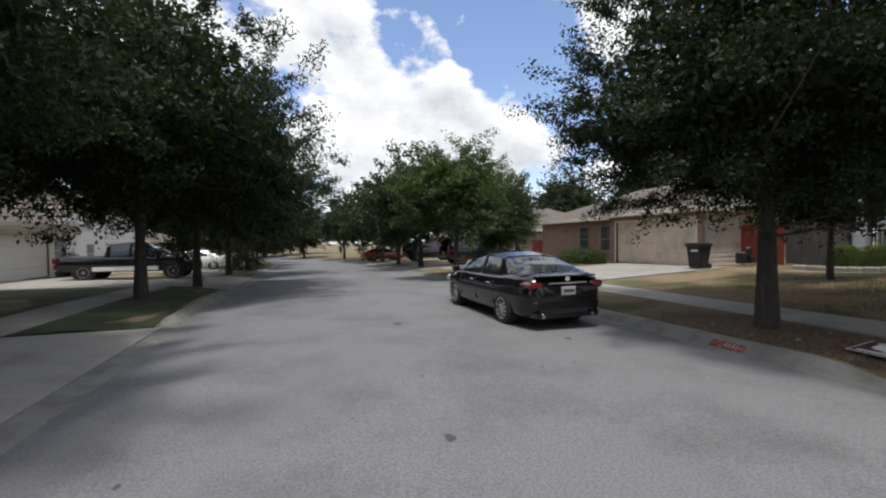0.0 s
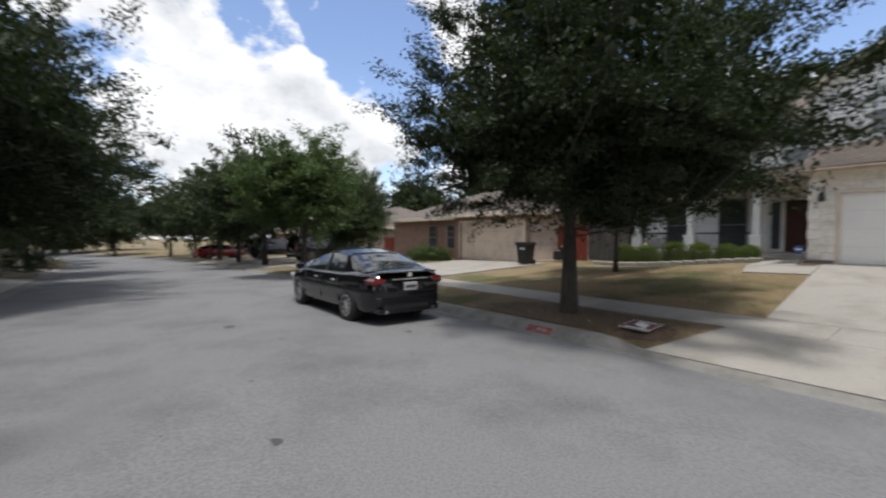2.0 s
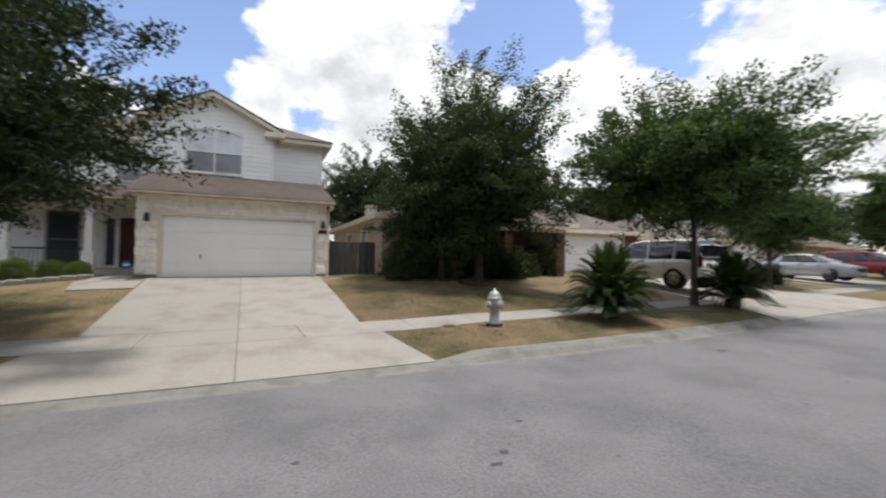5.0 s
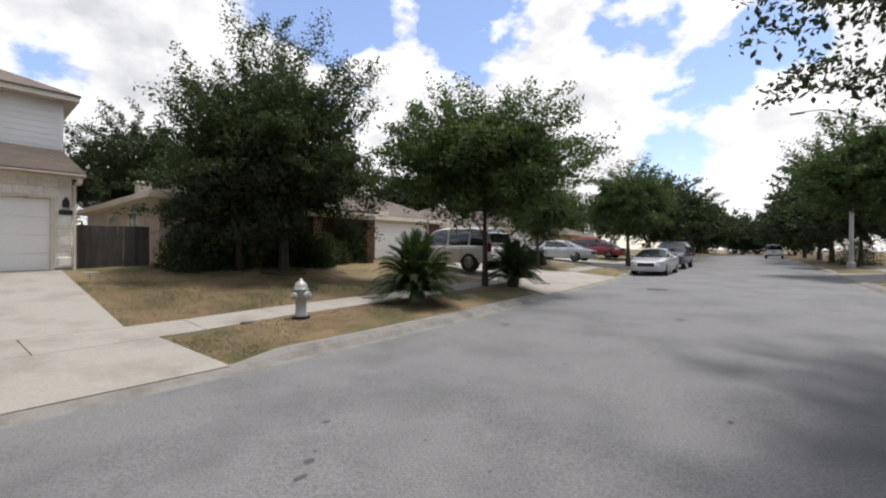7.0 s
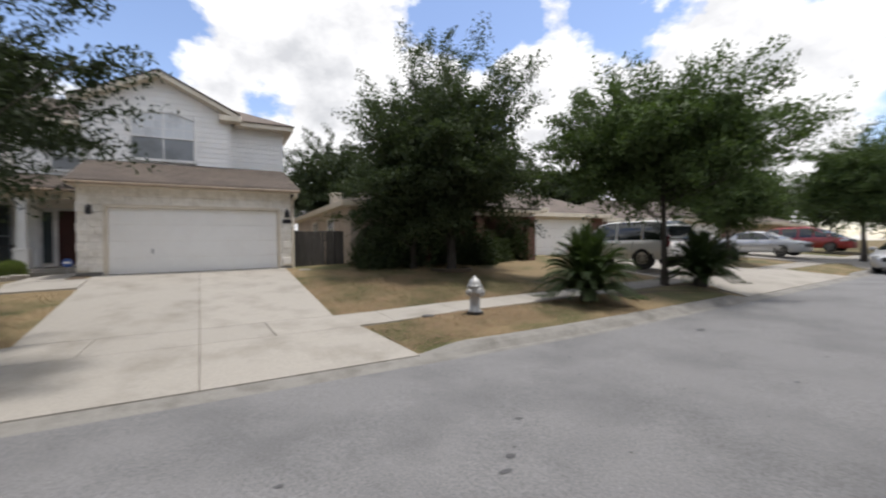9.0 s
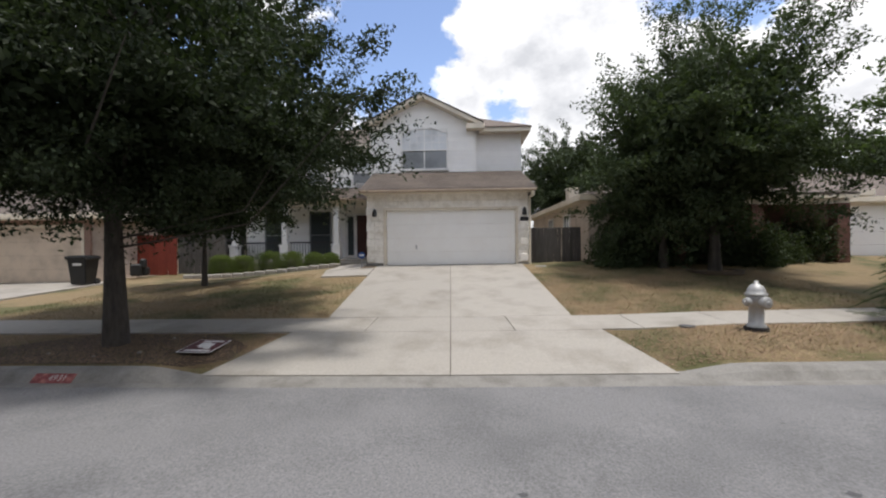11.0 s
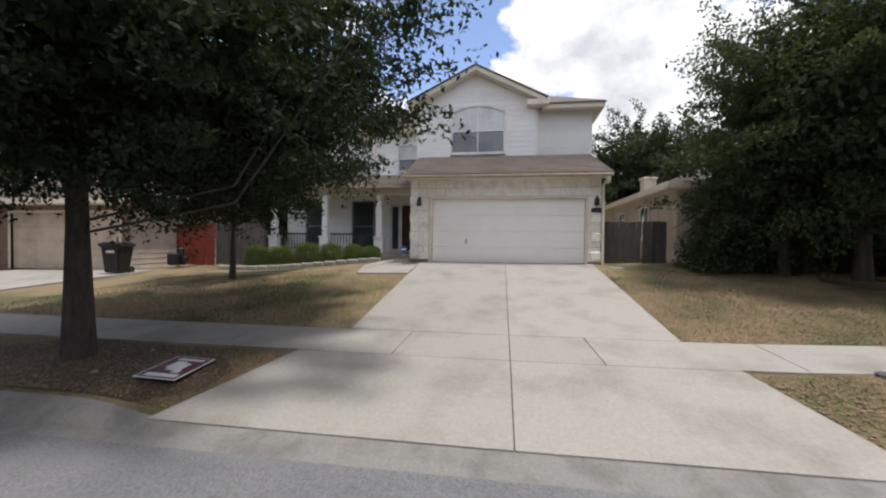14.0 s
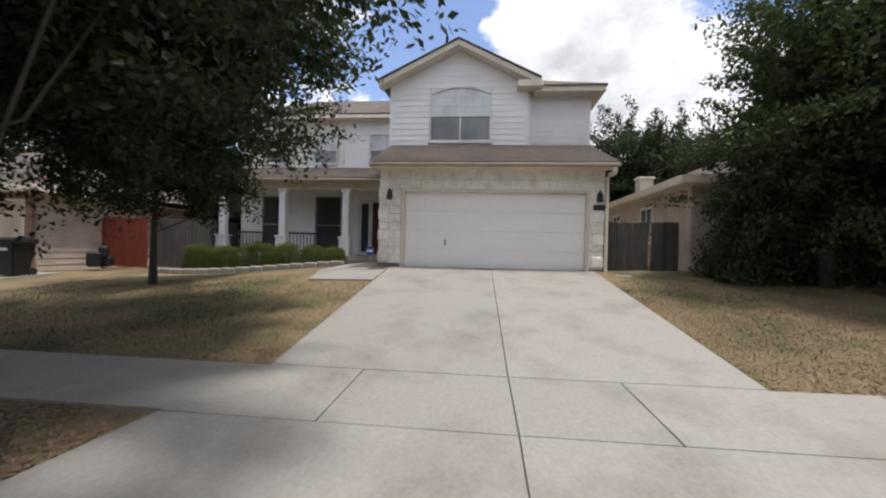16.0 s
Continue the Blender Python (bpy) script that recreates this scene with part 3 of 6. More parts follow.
sidewalk("sidewalk_west", -4.9, -6.15, WEST_DRIVES, 1.0)


def patch(name, pts, mat, label, lift=0.012, category="ground"):
    """A lawn or mulch patch laid on the ground, from an outline in plan."""
    bm = bmesh.new()
    f = bm.faces.new([bm.verts.new((x, y, 0)) for x, y in pts])
    bmesh.ops.triangulate(bm, faces=[f])
    for _ in range(3):
        bmesh.ops.subdivide_edges(bm, edges=bm.edges[:], cuts=1)
    for v in bm.verts:
        v.co.z = ground_z(v.co.x, v.co.y) + lift
    ob = part(name, bm, mat, smooth=True)
    return tagged(ob, label, category, kind="structure")


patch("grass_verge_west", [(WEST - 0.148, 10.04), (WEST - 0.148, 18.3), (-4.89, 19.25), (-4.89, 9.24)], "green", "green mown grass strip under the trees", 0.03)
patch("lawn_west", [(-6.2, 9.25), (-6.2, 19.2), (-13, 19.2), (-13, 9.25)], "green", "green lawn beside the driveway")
patch("mulch_ring", [(7.4 + 1.35 * math.cos(a) * (1 + 0.12 * math.sin(3 * a)), 4.9 + 1.9 * math.sin(a) * (1 + 0.1 * math.cos(4 * a)), ) for a in [k * math.pi / 9 for k in range(18)] if 7.4 + 1.35 * math.cos(a) < 8.44 and 7.4 + 1.35 * math.cos(a) > 6.66], "mulch", "brown mulch and dead leaves round the trunk")
patch("verge_bed_south", [(6.75 + bend(-9.5), -9.5), (8.4 + bend(-9.5), -9.5), (8.4 + bend(-13.4), -13.4), (6.75 + bend(-13.4), -13.4)], "mulch", "bare brown soil bed in the verge")


# ---- houses ----
def laps(wall, xf, y0, y1, z0, z1, mat="siding", roofline=None, step=0.18, axis="x", name="siding_board"):
    """Lapped boards proud of a wall face at x = xf (axis x, seen from -x) or y = xf (axis y, seen from -y)."""
    z = z0
    while z < z1 - 0.02:
        zt = min(z + step, z1)
        a, b = y0, y1
        if roofline:
            ra, rb = roofline(zt)
            a, b = max(a, ra), min(b, rb)
        if b - a > 0.12:
            bm = bmesh.new()
            pts = [(0, z), (-0.022, z), (-0.006, zt + 0.012), (0, zt + 0.012)]
            if axis == "x":
                prism(bm, [(xf + p, q) for p, q in pts], a, b, axis=1)
            else:
                prism(bm, [(xf + p, q) for p, q in pts], a, b, axis=0)
            part(name, bm, mat, wall)
        z += step


def masonry(wall, xf, y0, y1, z0, z1, mat, bw, bh, holes=(), limit=300, axis="x", name="stone", gap=0.012, depth=0.05, seed=1):
    """Blocks in courses, proud of the wall face, running bond, left out over the holes (y0, y1, z0, z1)."""
    rnd = random.Random(seed)
    me = [piece_mesh(name, mat, depth, bw - gap, bh - gap, 0.012), piece_mesh(name, mat, depth * 1.3, bw - gap, bh - gap, 0.02)]
    if axis == "y":
        me = [piece_mesh(name, mat, bw - gap, depth, bh - gap, 0.012), piece_mesh(name, mat, bw - gap, depth * 1.3, bh - gap, 0.02)]
    z, row, n = z0, 0, 0
    while z < z1 - 0.02:
        zh = min(bh, z1 - z)
        y = y0 - (bw / 2 if row % 2 else 0)
        while y < y1 - 0.01:
            a, b = max(y, y0), min(y + bw, y1)
            spans = [(a, b)]
            for h0, h1, g0, g1 in holes:
                if z + zh > g0 + 0.01 and z < g1 - 0.01:
                    spans = [q for s in spans for q in ((s[0], min(s[1], h0)), (max(s[0], h1), s[1])) if q[1] - q[0] > 0.03]
            for a, b in spans:
                if n < limit:
                    q = rnd.uniform(-0.006, 0.006)
                    c, m = ((xf + q, (a + b) / 2), 1) if axis == "x" else (((a + b) / 2, xf + q), 0)
                    sc = ((1, (b - a) / bw, zh / bh) if axis == "x" else ((b - a) / bw, 1, zh / bh))
                    piece(name, me[rnd.random() < 0.35], wall, c[0], c[1], z + zh / 2, sc)
                    n += 1
            y += bw
        z += bh
        row += 1


def roof_plane(house, corners, name="roof", thick=0.14, mat="shingle", label=""):
    """A sloping roof slab with courses of shingles standing out as thin steps."""
    bm = slab(bmesh.new(), corners, thick)
    r = part(name, bm, mat, house, label)
    return r


def shingle_rows(roof, a, b, c, d, n):
    """Courses from the eave a-b up to the ridge d-c, as thin lapped strips."""
    a, b, c, d = (Vector(p) for p in (a, b, c, d))
    for k in range(n):
        t0, t1 = k / n, (k + 1.15) / n
        t1 = min(t1, 1)
        bm = bmesh.new()
        lift0, lift1 = Vector((0, 0, 0.022)), Vector((0, 0, 0.006))
        p = [a.lerp(d, t0) + lift0, b.lerp(c, t0) + lift0, b.lerp(c, t1) + lift1, a.lerp(d, t1) + lift1]
        slab(bm, p, 0.015)
        part("shingle_course", bm, "shingle", roof)


def window(name, x, y0, y1, z0, z1, house, lower="screen", upper="blind_sky", axis="x", arch=0.0, grid=True, casing="frame_white"):
    """A sash window set on a wall that faces -x (or -y), with frame, rail, panes and sill."""
    w = empty(name)
    w.parent = house
    w["label"] = "sash window with white frame"

    def bx(bm, d0, d1, a0, a1, q0, q1):
        if axis == "x":
            box(bm, x + d0, x + d1, a0, a1, q0, q1, bevel=0.006)
        else:
            box(bm, a0, a1, x + d0, x + d1, q0, q1, bevel=0.006)
        return bm
    t = 0.055
    zm = z0 + (z1 - z0) * (0.47 if not arch else 0.46)
    fr = bmesh.new()
    bx(fr, -0.07, 0.03, y0 - t, y0, z0 - t, z1 + (0 if arch else t)); bx(fr, -0.07, 0.03, y1, y1 + t, z0 - t, z1 + (0 if arch else t))
    if not arch:
        bx(fr, -0.068, 0.03, y0, y1, z1, z1 + t)
    bx(fr, -0.068, 0.03, y0, y1, z0 - t, z0)
    bx(fr, -0.055, 0.02, y0, y1, zm - 0.022, zm + 0.022)
    part("window_frame", fr, casing, w)
    part("window_sill", bx(bmesh.new(), -0.09, 0.0, y0 - 0.09, y1 + 0.09, z0 - t - 0.05, z0 - t), casing, w)
    cols = [y0, (y0 + y1) / 2, y1] if arch else [y0, y1]
    for a, b in zip(cols, cols[1:]):
        part("pane", bx(bmesh.new(), -0.020, -0.012, a + 0.004, b - 0.004, z0, zm - 0.02), lower, w, "window pane behind a grey screen")
    if not arch:
        part("pane", bx(bmesh.new(), -0.020, -0.012, y0 + 0.004, y1 - 0.004, zm + 0.02, z1), upper, w, "window pane with closed blinds and painted sky reflection")
        if grid:
            g = bmesh.new()
            n = 3
            for k in range(1, n):
                yy = y0 + (y1 - y0) * k / n
                bx(g, -0.026, -0.021, yy - 0.008, yy + 0.008, zm + 0.03, z1 - 0.005)
            bx(g, -0.0262, -0.021, y0 + 0.01, y1 - 0.01, (zm + z1) / 2 - 0.008, (zm + z1) / 2 + 0.008)
            part("muntin", g, casing, w)
    else:
        # upper sash with an arched head
        yc, hw = (y0 + y1) / 2, (y1 - y0) / 2
        R = (hw * hw + arch * arch) / (2 * arch)

        def head(y, r):
            return z1 - R + math.sqrt(max(r * r - (y - yc) ** 2, 0.0))
        n = 16
        outline = [(y0, zm + 0.02)] + [(y0 + (y1 - y0) * k / n, head(y0 + (y1 - y0) * k / n, R)) for k in range(n + 1)] + [(y1, zm + 0.02)]
        part("pane", prism(bmesh.new(), outline, x - 0.02, x - 0.012, 0), upper, w, "arched window pane with closed blinds and painted sky reflection")
        band = bmesh.new()
        for k in range(n):
            ya, yb = y0 - t + (y1 - y0 + 2 * t) * k / n, y0 - t + (y1 - y0 + 2 * t) * (k + 1) / n
            ka, kb = min(max(ya, y0), y1), min(max(yb, y0), y1)
            ro = R + t
            prism(band, [(ka, head(ka, R)), (kb, head(kb, R)), (yb, head(yb, ro)), (ya, head(ya, ro))], x - 0.07, x + 0.03, 0)
        bmesh.ops.remove_doubles(band, verts=band.verts[:], dist=0.002)
        part("arch_casing", band, casing, w)
        g = bmesh.new()
        box(g, x - 0.06, x + 0.01, yc - 0.024, yc + 0.024, z0, head(yc, R))
        for yy in (y0 + hw / 3, y0 + 2 * hw / 3, yc + hw / 3, yc + 2 * hw / 3):
            box(g, x - 0.03, x - 0.021, yy - 0.009, yy + 0.009, zm + 0.03, head(yy, R) - 0.01)
        for zz in (zm + (z1 - zm) * 0.36, zm + (z1 - zm) * 0.68):
            box(g, x - 0.0305, x - 0.021, y0 + 0.02, yc - 0.03, zz - 0.009, zz + 0.009)
            box(g, x - 0.0305, x - 0.021, yc + 0.03, y1 - 0.02, zz - 0.009, zz + 0.009)
        part("muntin", g, casing, w)
    return w


def garage_door(house, x, y0, y1, z0, z1, mat="door_white", label="closed white sectional garage door", panels=True):
    d = empty("garage_door")
    d.parent = house
    d["label"] = label
    n = 4
    h = (z1 - z0) / n
    for k in range(n):
        bm = boxes((x, x + 0.045, y0, y1, z0 + k * h + 0.003, z0 + (k + 1) * h - 0.003), bevel=0.006)
        for q in range(8):
            a = y0 + (y1 - y0) * (q + 0.12) / 8
            b = y0 + (y1 - y0) * (q + 0.88) / 8
            if panels:
                box(bm, x - 0.005, x + 0.01, a, b, z0 + k * h + 0.1, z0 + (k + 1) * h - 0.1, bevel=0.003)
        part("door_section", bm, mat, d)
    part("bottom_seal", boxes((x + 0.002, x + 0.05, y0, y1, z0 - 0.02, z0 + 0.002)), "black", d)
    return d


def main_house():
    h = empty("house", (0, 0, 0))
    tagged(h, "two-storey white siding house with pale stone garage front, brown roof", "house")
    XF, XU, XR, XB = 16.65, 18.7, 19.05, 22.0
    # walls
    gar = part("garage_wall", boxes((XF, XF + 0.25, -2.99, -2.6, 0.7, 3.72), (XF, XF + 0.25, 2.32, 2.98, 0.7, 3.72), (XF, XF + 0.25, -2.6, 2.32, 3.1, 3.72),
                                    (XF + 0.25, 28, -2.99, -2.75, 0.7, 3.72), (XF + 0.25, XB, 2.73, 2.98, 0.7, 3.72)), "mortar", h, "pale rough stone garage front")
    masonry(gar, XF - 0.010, -2.98, 2.96, 3.12, 3.68, "stone", 0.6, 0.28, seed=3, gap=0.006, depth=0.035)
    for a, b, seed in ((-2.98, -2.6, 4), (2.36, 2.96, 6)):
        masonry(gar, XF - 0.012, a, b, 1.1, 3.12, "stone", 0.33, 0.225, seed=seed, gap=0.008)
    quoin = piece_mesh("quoin", "stone", 0.07, 0.30, 0.27, 0.02)
    for k in range(4):
        for y in (-2.84, 2.84):
            piece("quoin", quoin, gar, XF - 0.030, y, 1.28 + 0.58 * k)
    for a, b in ((-3.0, -2.62), (2.38, 2.98)):
        part("plinth", boxes((XF - 0.055, XF - 0.002, a, b, 0.7, 1.1), bevel=0.008), "kerb", h, "grey cement plinth")
    part("door_trim", boxes((XF - 0.05, XF + 0.1, -2.62, -2.53, 0.98, 3.14), (XF - 0.05, XF + 0.1, 2.25, 2.35, 0.98, 3.14), (XF - 0.06, XF + 0.1, -2.62, 2.35, 3.06, 3.14), bevel=0.01), "trim", h)
    garage_door(h, XF + 0.09, -2.53, 2.25, 1.0, 3.05)
    part("door_handle", boxes((XF + 0.06, XF + 0.09, 1.12, 1.17, 1.62, 1.78), (XF + 0.04, XF + 0.07, 1.13, 1.16, 1.66, 1.74), bevel=0.008), "alloy", h)
    # upper front gable wing
    up = part("upper_wall", boxes((XU, XU + 0.2, -1.12, 3.22, 4.4, 6.75), (XR, XR + 0.2, -3.05, -1.12, 4.4, 6.75), (XU + 0.2, XR, -1.12, -0.95, 4.4, 6.75),
                                  (XR + 0.2, 28, -3.05, -2.85, 4.4, 6.75), (XU + 0.2, XB, 3.02, 3.22, 4.4, 6.75)), "siding", h, "white upper wall")
    prism_b = prism(bmesh.new(), [(-1.12, 6.75), (3.22, 6.75), (1.05, 7.86)], XU, XU + 0.2, 0)
    part("gable_wall", prism_b, "siding", h)

    def gable_line(z):
        if z <= 6.75:
            return -1.12, 3.22
        f = (z - 6.75) / 1.11
        return -1.12 + 2.17 * f, 3.22 - 2.17 * f
    # boards leave out the arched window
    wy0, wy1, wz0, wz1 = 0.0, 1.95, 4.97, 6.5
    z = 4.78
    while z < 7.8:
        zt = z + 0.185
        a, b = gable_line(zt)
        spans = [(a, b)]
        if zt > wz0 and z < wz1:
            spans = [(a, wy0), (wy1, b)]
        for s0, s1 in spans:
            if s1 - s0 > 0.1:
                part("siding_board", prism(bmesh.new(), [(XU, z), (XU - 0.026, z), (XU - 0.008, zt + 0.01), (XU, zt + 0.01)], s0, s1, 1), "siding", up)
        z += 0.185
    laps(up, XR, -3.05, -1.12, 4.78, 6.55, step=0.185)
    for s in ((XU - 0.035, XU + 0.06, -1.16, -1.06, 4.76, 6.8), (XR - 0.035, XR + 0.1, -3.09, -2.98, 4.76, 6.6), (XU - 0.03, XU + 0.06, 3.16, 3.26, 4.5, 6.8)):
        part("corner_board", boxes(s), "siding", h)
    window("window", XU - 0.02, 0.05, 1.9, 4.97, 6.62, h, arch=0.22)
    # gable roof and its barge boards
    def rake(x0, x1, dz, t, w=0.0):
        return [(-1.44 - w, 6.74 + dz), (1.05, 7.99 + dz), (3.54 + w, 6.74 + dz), (3.54 + w, 6.74 + dz - t), (1.05, 7.99 + dz - t), (-1.44 - w, 6.74 + dz - t)]
    part("gable_roof", prism(bmesh.new(), rake(18.22, 24, 0.035, 0.04, 0.04), 18.2, 24, 0), "shingle", h, "brown shingle gable roof")
    part("barge_board", prism(bmesh.new(), rake(0, 0, -0.012, 0.16), 18.25, 18.30, 0), "trim", h, "cream barge board")
    part("gable_soffit", prism(bmesh.new(), rake(0, 0, -0.15, 0.03), 18.3, 18.69, 0), "trim", h)
    part("eave_return", boxes((18.24, 18.72, -1.52, -0.78, 6.50, 6.70), bevel=0.012), "trim", h, "boxed cream eave return")
    # right upper eave and hip roof
    part("fascia", boxes((18.5, 18.54, -3.42, -1.3, 6.42, 6.62), (18.54, 28, -3.42, -3.38, 6.42, 6.62), (18.54, 28, -3.38, -3.05, 6.44, 6.47), (18.54, XR, -3.05, -1.3, 6.44, 6.47)), "trim", h)
    for c in ([(18.46, -3.46, 6.62), (18.46, -1.2, 6.62), (22.6, 0.3, 8.5), (22.6, 0.5, 8.5)],
              [(18.46, -3.46, 6.62), (22.6, 0.5, 8.5), (25, 0.5, 8.5), (28.5, -3.46, 6.62)],
              [(21.5, 11.0, 6.78), (21.5, 3.2, 6.78), (24.5, 3.2, 8.3), (24.5, 8.3, 8.3)], [(21.5, 11, 6.78), (24.5, 8.3, 8.3), (28, 11, 6.78)]):
        roof_plane(h, c, "roof", 0.05)
    # lower roof over the garage
    low = roof_plane(h, [(16.18, -3.24, 3.76), (16.18, 3.14, 3.76), (18.72, 3.14, 4.80), (18.72, -3.0, 4.80)], "garage_roof", 0.06, label="brown shingle skirt roof over the garage")
    shingle_rows(low, (16.16, -3.24, 3.78), (16.16, 3.14, 3.78), (18.70, 3.14, 4.815), (18.70, -3.0, 4.815), 16)
    roof_plane(h, [(16.18, -3.24, 3.76), (18.72, -3.0, 4.80), (28, -3.0, 4.8), (28, -3.24, 3.76)], "garage_roof", 0.06)
    part("garage_fascia", boxes((16.20, 16.66, -3.20, 3.10, 3.665, 3.70), (16.18, 18.7, 3.11, 3.135, 3.66, 3.76), bevel=0.006), "trim", h, "cream soffit")
    part("gutter", boxes((16.10, 16.20, -3.23, 3.13, 3.66, 3.755), bevel=0.02), "gutter", h, "thin brown gutter along the eave")
    part("downspout", boxes((16.56, 16.645, -3.08, -3.0, 1.0, 3.42), bevel=0.02), "trim", h)
    part("downspout_elbow", boxes((16.56, 16.645, -3.08, -3.0, 3.40, 3.5), (16.2, 16.62, -3.16, -3.04, 3.48, 3.58), (16.14, 16.24, -3.16, -3.04, 3.52, 3.67), bevel=0.02), "trim", h)
    # wall lamps and the house-number plate
    for y in (2.66, -2.84):
        lm = empty("wall_lamp")
        lm.parent = h
        a = lathe([(0.05, 0), (0.085, 0.03), (0.075, 0.2), (0.03, 0.27), (0.01, 0.31)], 8)
        ob = part("lamp_body", a, "black", lm); ob.location = (XF - 0.16, y, 2.82)
        part("lamp_arm", boxes((XF - 0.17, XF - 0.02, y - 0.015, y + 0.015, 3.06, 3.09), (XF - 0.05, XF - 0.02, y - 0.05, y + 0.05, 2.85, 3.1)), "black", lm)
    part("number_plate", boxes((XF - 0.07, XF - 0.035, -3.02, -2.7, 2.62, 2.76), bevel=0.006), "black", h, "dark house number plate")
    # left wing: porch
    back = part("porch_wall", boxes((XB, XB + 0.25, 2.98, 10.4, 0.8, 6.8), (XB + 0.25, 28, 10.15, 10.4, 0.8, 6.8), (27.8, 28, -2.8, 10.1, 0.8, 6.7)), "stone", h, "pale stone and siding wall behind the porch")
    masonry(back, XB - 0.01, 5.95, 10.4, 4.75, 6.7, "stone", 0.42, 0.2, holes=[(8.25, 9.4, 4.7, 6.6), (6.15, 7.3, 4.7, 6.6)], limit=110, seed=5)
    laps(back, XB - 0.002, 3.24, 5.93, 4.75, 6.7, step=0.185)
    laps(back, XB - 0.002, 5.3, 10.3, 1.15, 3.7, step=0.2)
    part("band_board", boxes((XB - 0.05, XB, 3.24, 10.42, 4.66, 4.76)), "siding", h)
    for y0, y1 in ((8.4, 9.28), (6.28, 7.18), (4.0, 4.84)):
        window("window", XB - 0.035, y0, y1, 4.9, 6.0, h)
    window("window", XB - 0.035, 6.05, 7.05, 1.35, 3.45, h, lower="window", upper="window", grid=False, casing="screen")
    window("window", XB - 0.035, 8.45, 9.35, 1.35, 3.45, h, lower="window", upper="window", grid=False, casing="screen")
    part("front_door", boxes((XB - 0.05, XB - 0.005, 3.75, 4.7, 1.2, 3.3), bevel=0.01), "darkred", h, "dark red front door")
    part("sidelight", boxes((XB - 0.045, XB - 0.006, 4.86, 5.16, 1.3, 3.25), bevel=0.008), "window", h, "tall narrow sidelight window")
    part("door_casing", boxes((XB - 0.06, XB - 0.004, 4.7, 4.86, 1.2, 3.4), (XB - 0.06, XB - 0.004, 5.16, 5.28, 1.2, 3.4), (XB - 0.06, XB - 0.004, 3.7, 4.7, 3.3, 3.4), (XB - 0.06, XB - 0.004, 4.86, 5.16, 3.25, 3.4)), "frame_white", h)
    part("porch_floor", boxes((19.9, XB, 3.0, 10.5, 0.6, 1.16), (19.4, 19.9, 3.3, 4.9, 0.6, 1.06), bevel=0.01), "concrete", h, "concrete porch slab and step")
    for y in (10.1, 7.7, 5.25):
        c = empty("porch_column"); c.parent = h
        part("shaft", boxes((20.28, 20.52, y - 0.12, y + 0.12, 1.16, 3.6), bevel=0.012), "siding", c)
        part("pedestal", boxes((20.2, 20.6, y - 0.2, y + 0.2, 1.16, 1.78), (20.17, 20.63, y - 0.23, y + 0.23, 1.78, 1.86), bevel=0.015), "siding", c)
        part("capital", boxes((20.24, 20.56, y - 0.16, y + 0.16, 3.5, 3.6), bevel=0.01), "siding", c)
    for a, b in ((5.47, 7.48), (7.92, 9.88)):
        r = empty("porch_railing"); r.parent = h
        part("rail", boxes((20.37, 20.43, a, b, 1.92, 1.98), (20.38, 20.42, a, b, 1.26, 1.3)), "black", r)
        for k in range(15):
            yy = a + (b - a) * (k + 0.5) / 15
            part("baluster", boxes((20.39, 20.41, yy - 0.01, yy + 0.01, 1.3, 1.92)), "black", r)
    part("porch_beam", boxes((20.25, 20.55, 2.98, 10.5, 3.6, 3.86), (20.2, XB, 2.98, 10.5, 3.86, 3.9)), "trim", h, "cream porch beam and ceiling")
    pr = roof_plane(h, [(19.9, 2.98, 3.93), (19.9, 10.8, 3.93), (22.0, 10.8, 4.68), (22.0, 2.98, 4.68)], "porch_roof", 0.08, label="brown shingle porch roof")
    shingle_rows(pr, (19.88, 2.98, 3.95), (19.88, 10.8, 3.95), (21.99, 10.8, 4.695), (21.99, 2.98, 4.695), 13)
    part("porch_gutter", boxes((19.80, 19.9, 3.2, 10.8, 3.83, 3.925), bevel=0.02), "gutter", h, "thin brown gutter along the porch eave")
    part("upper_fascia", boxes((21.5, 21.54, 3.26, 11.0, 6.6, 6.78), (21.54, 22.0, 3.26, 11.0, 6.62, 6.65)), "trim", h)
    return h


main_house()


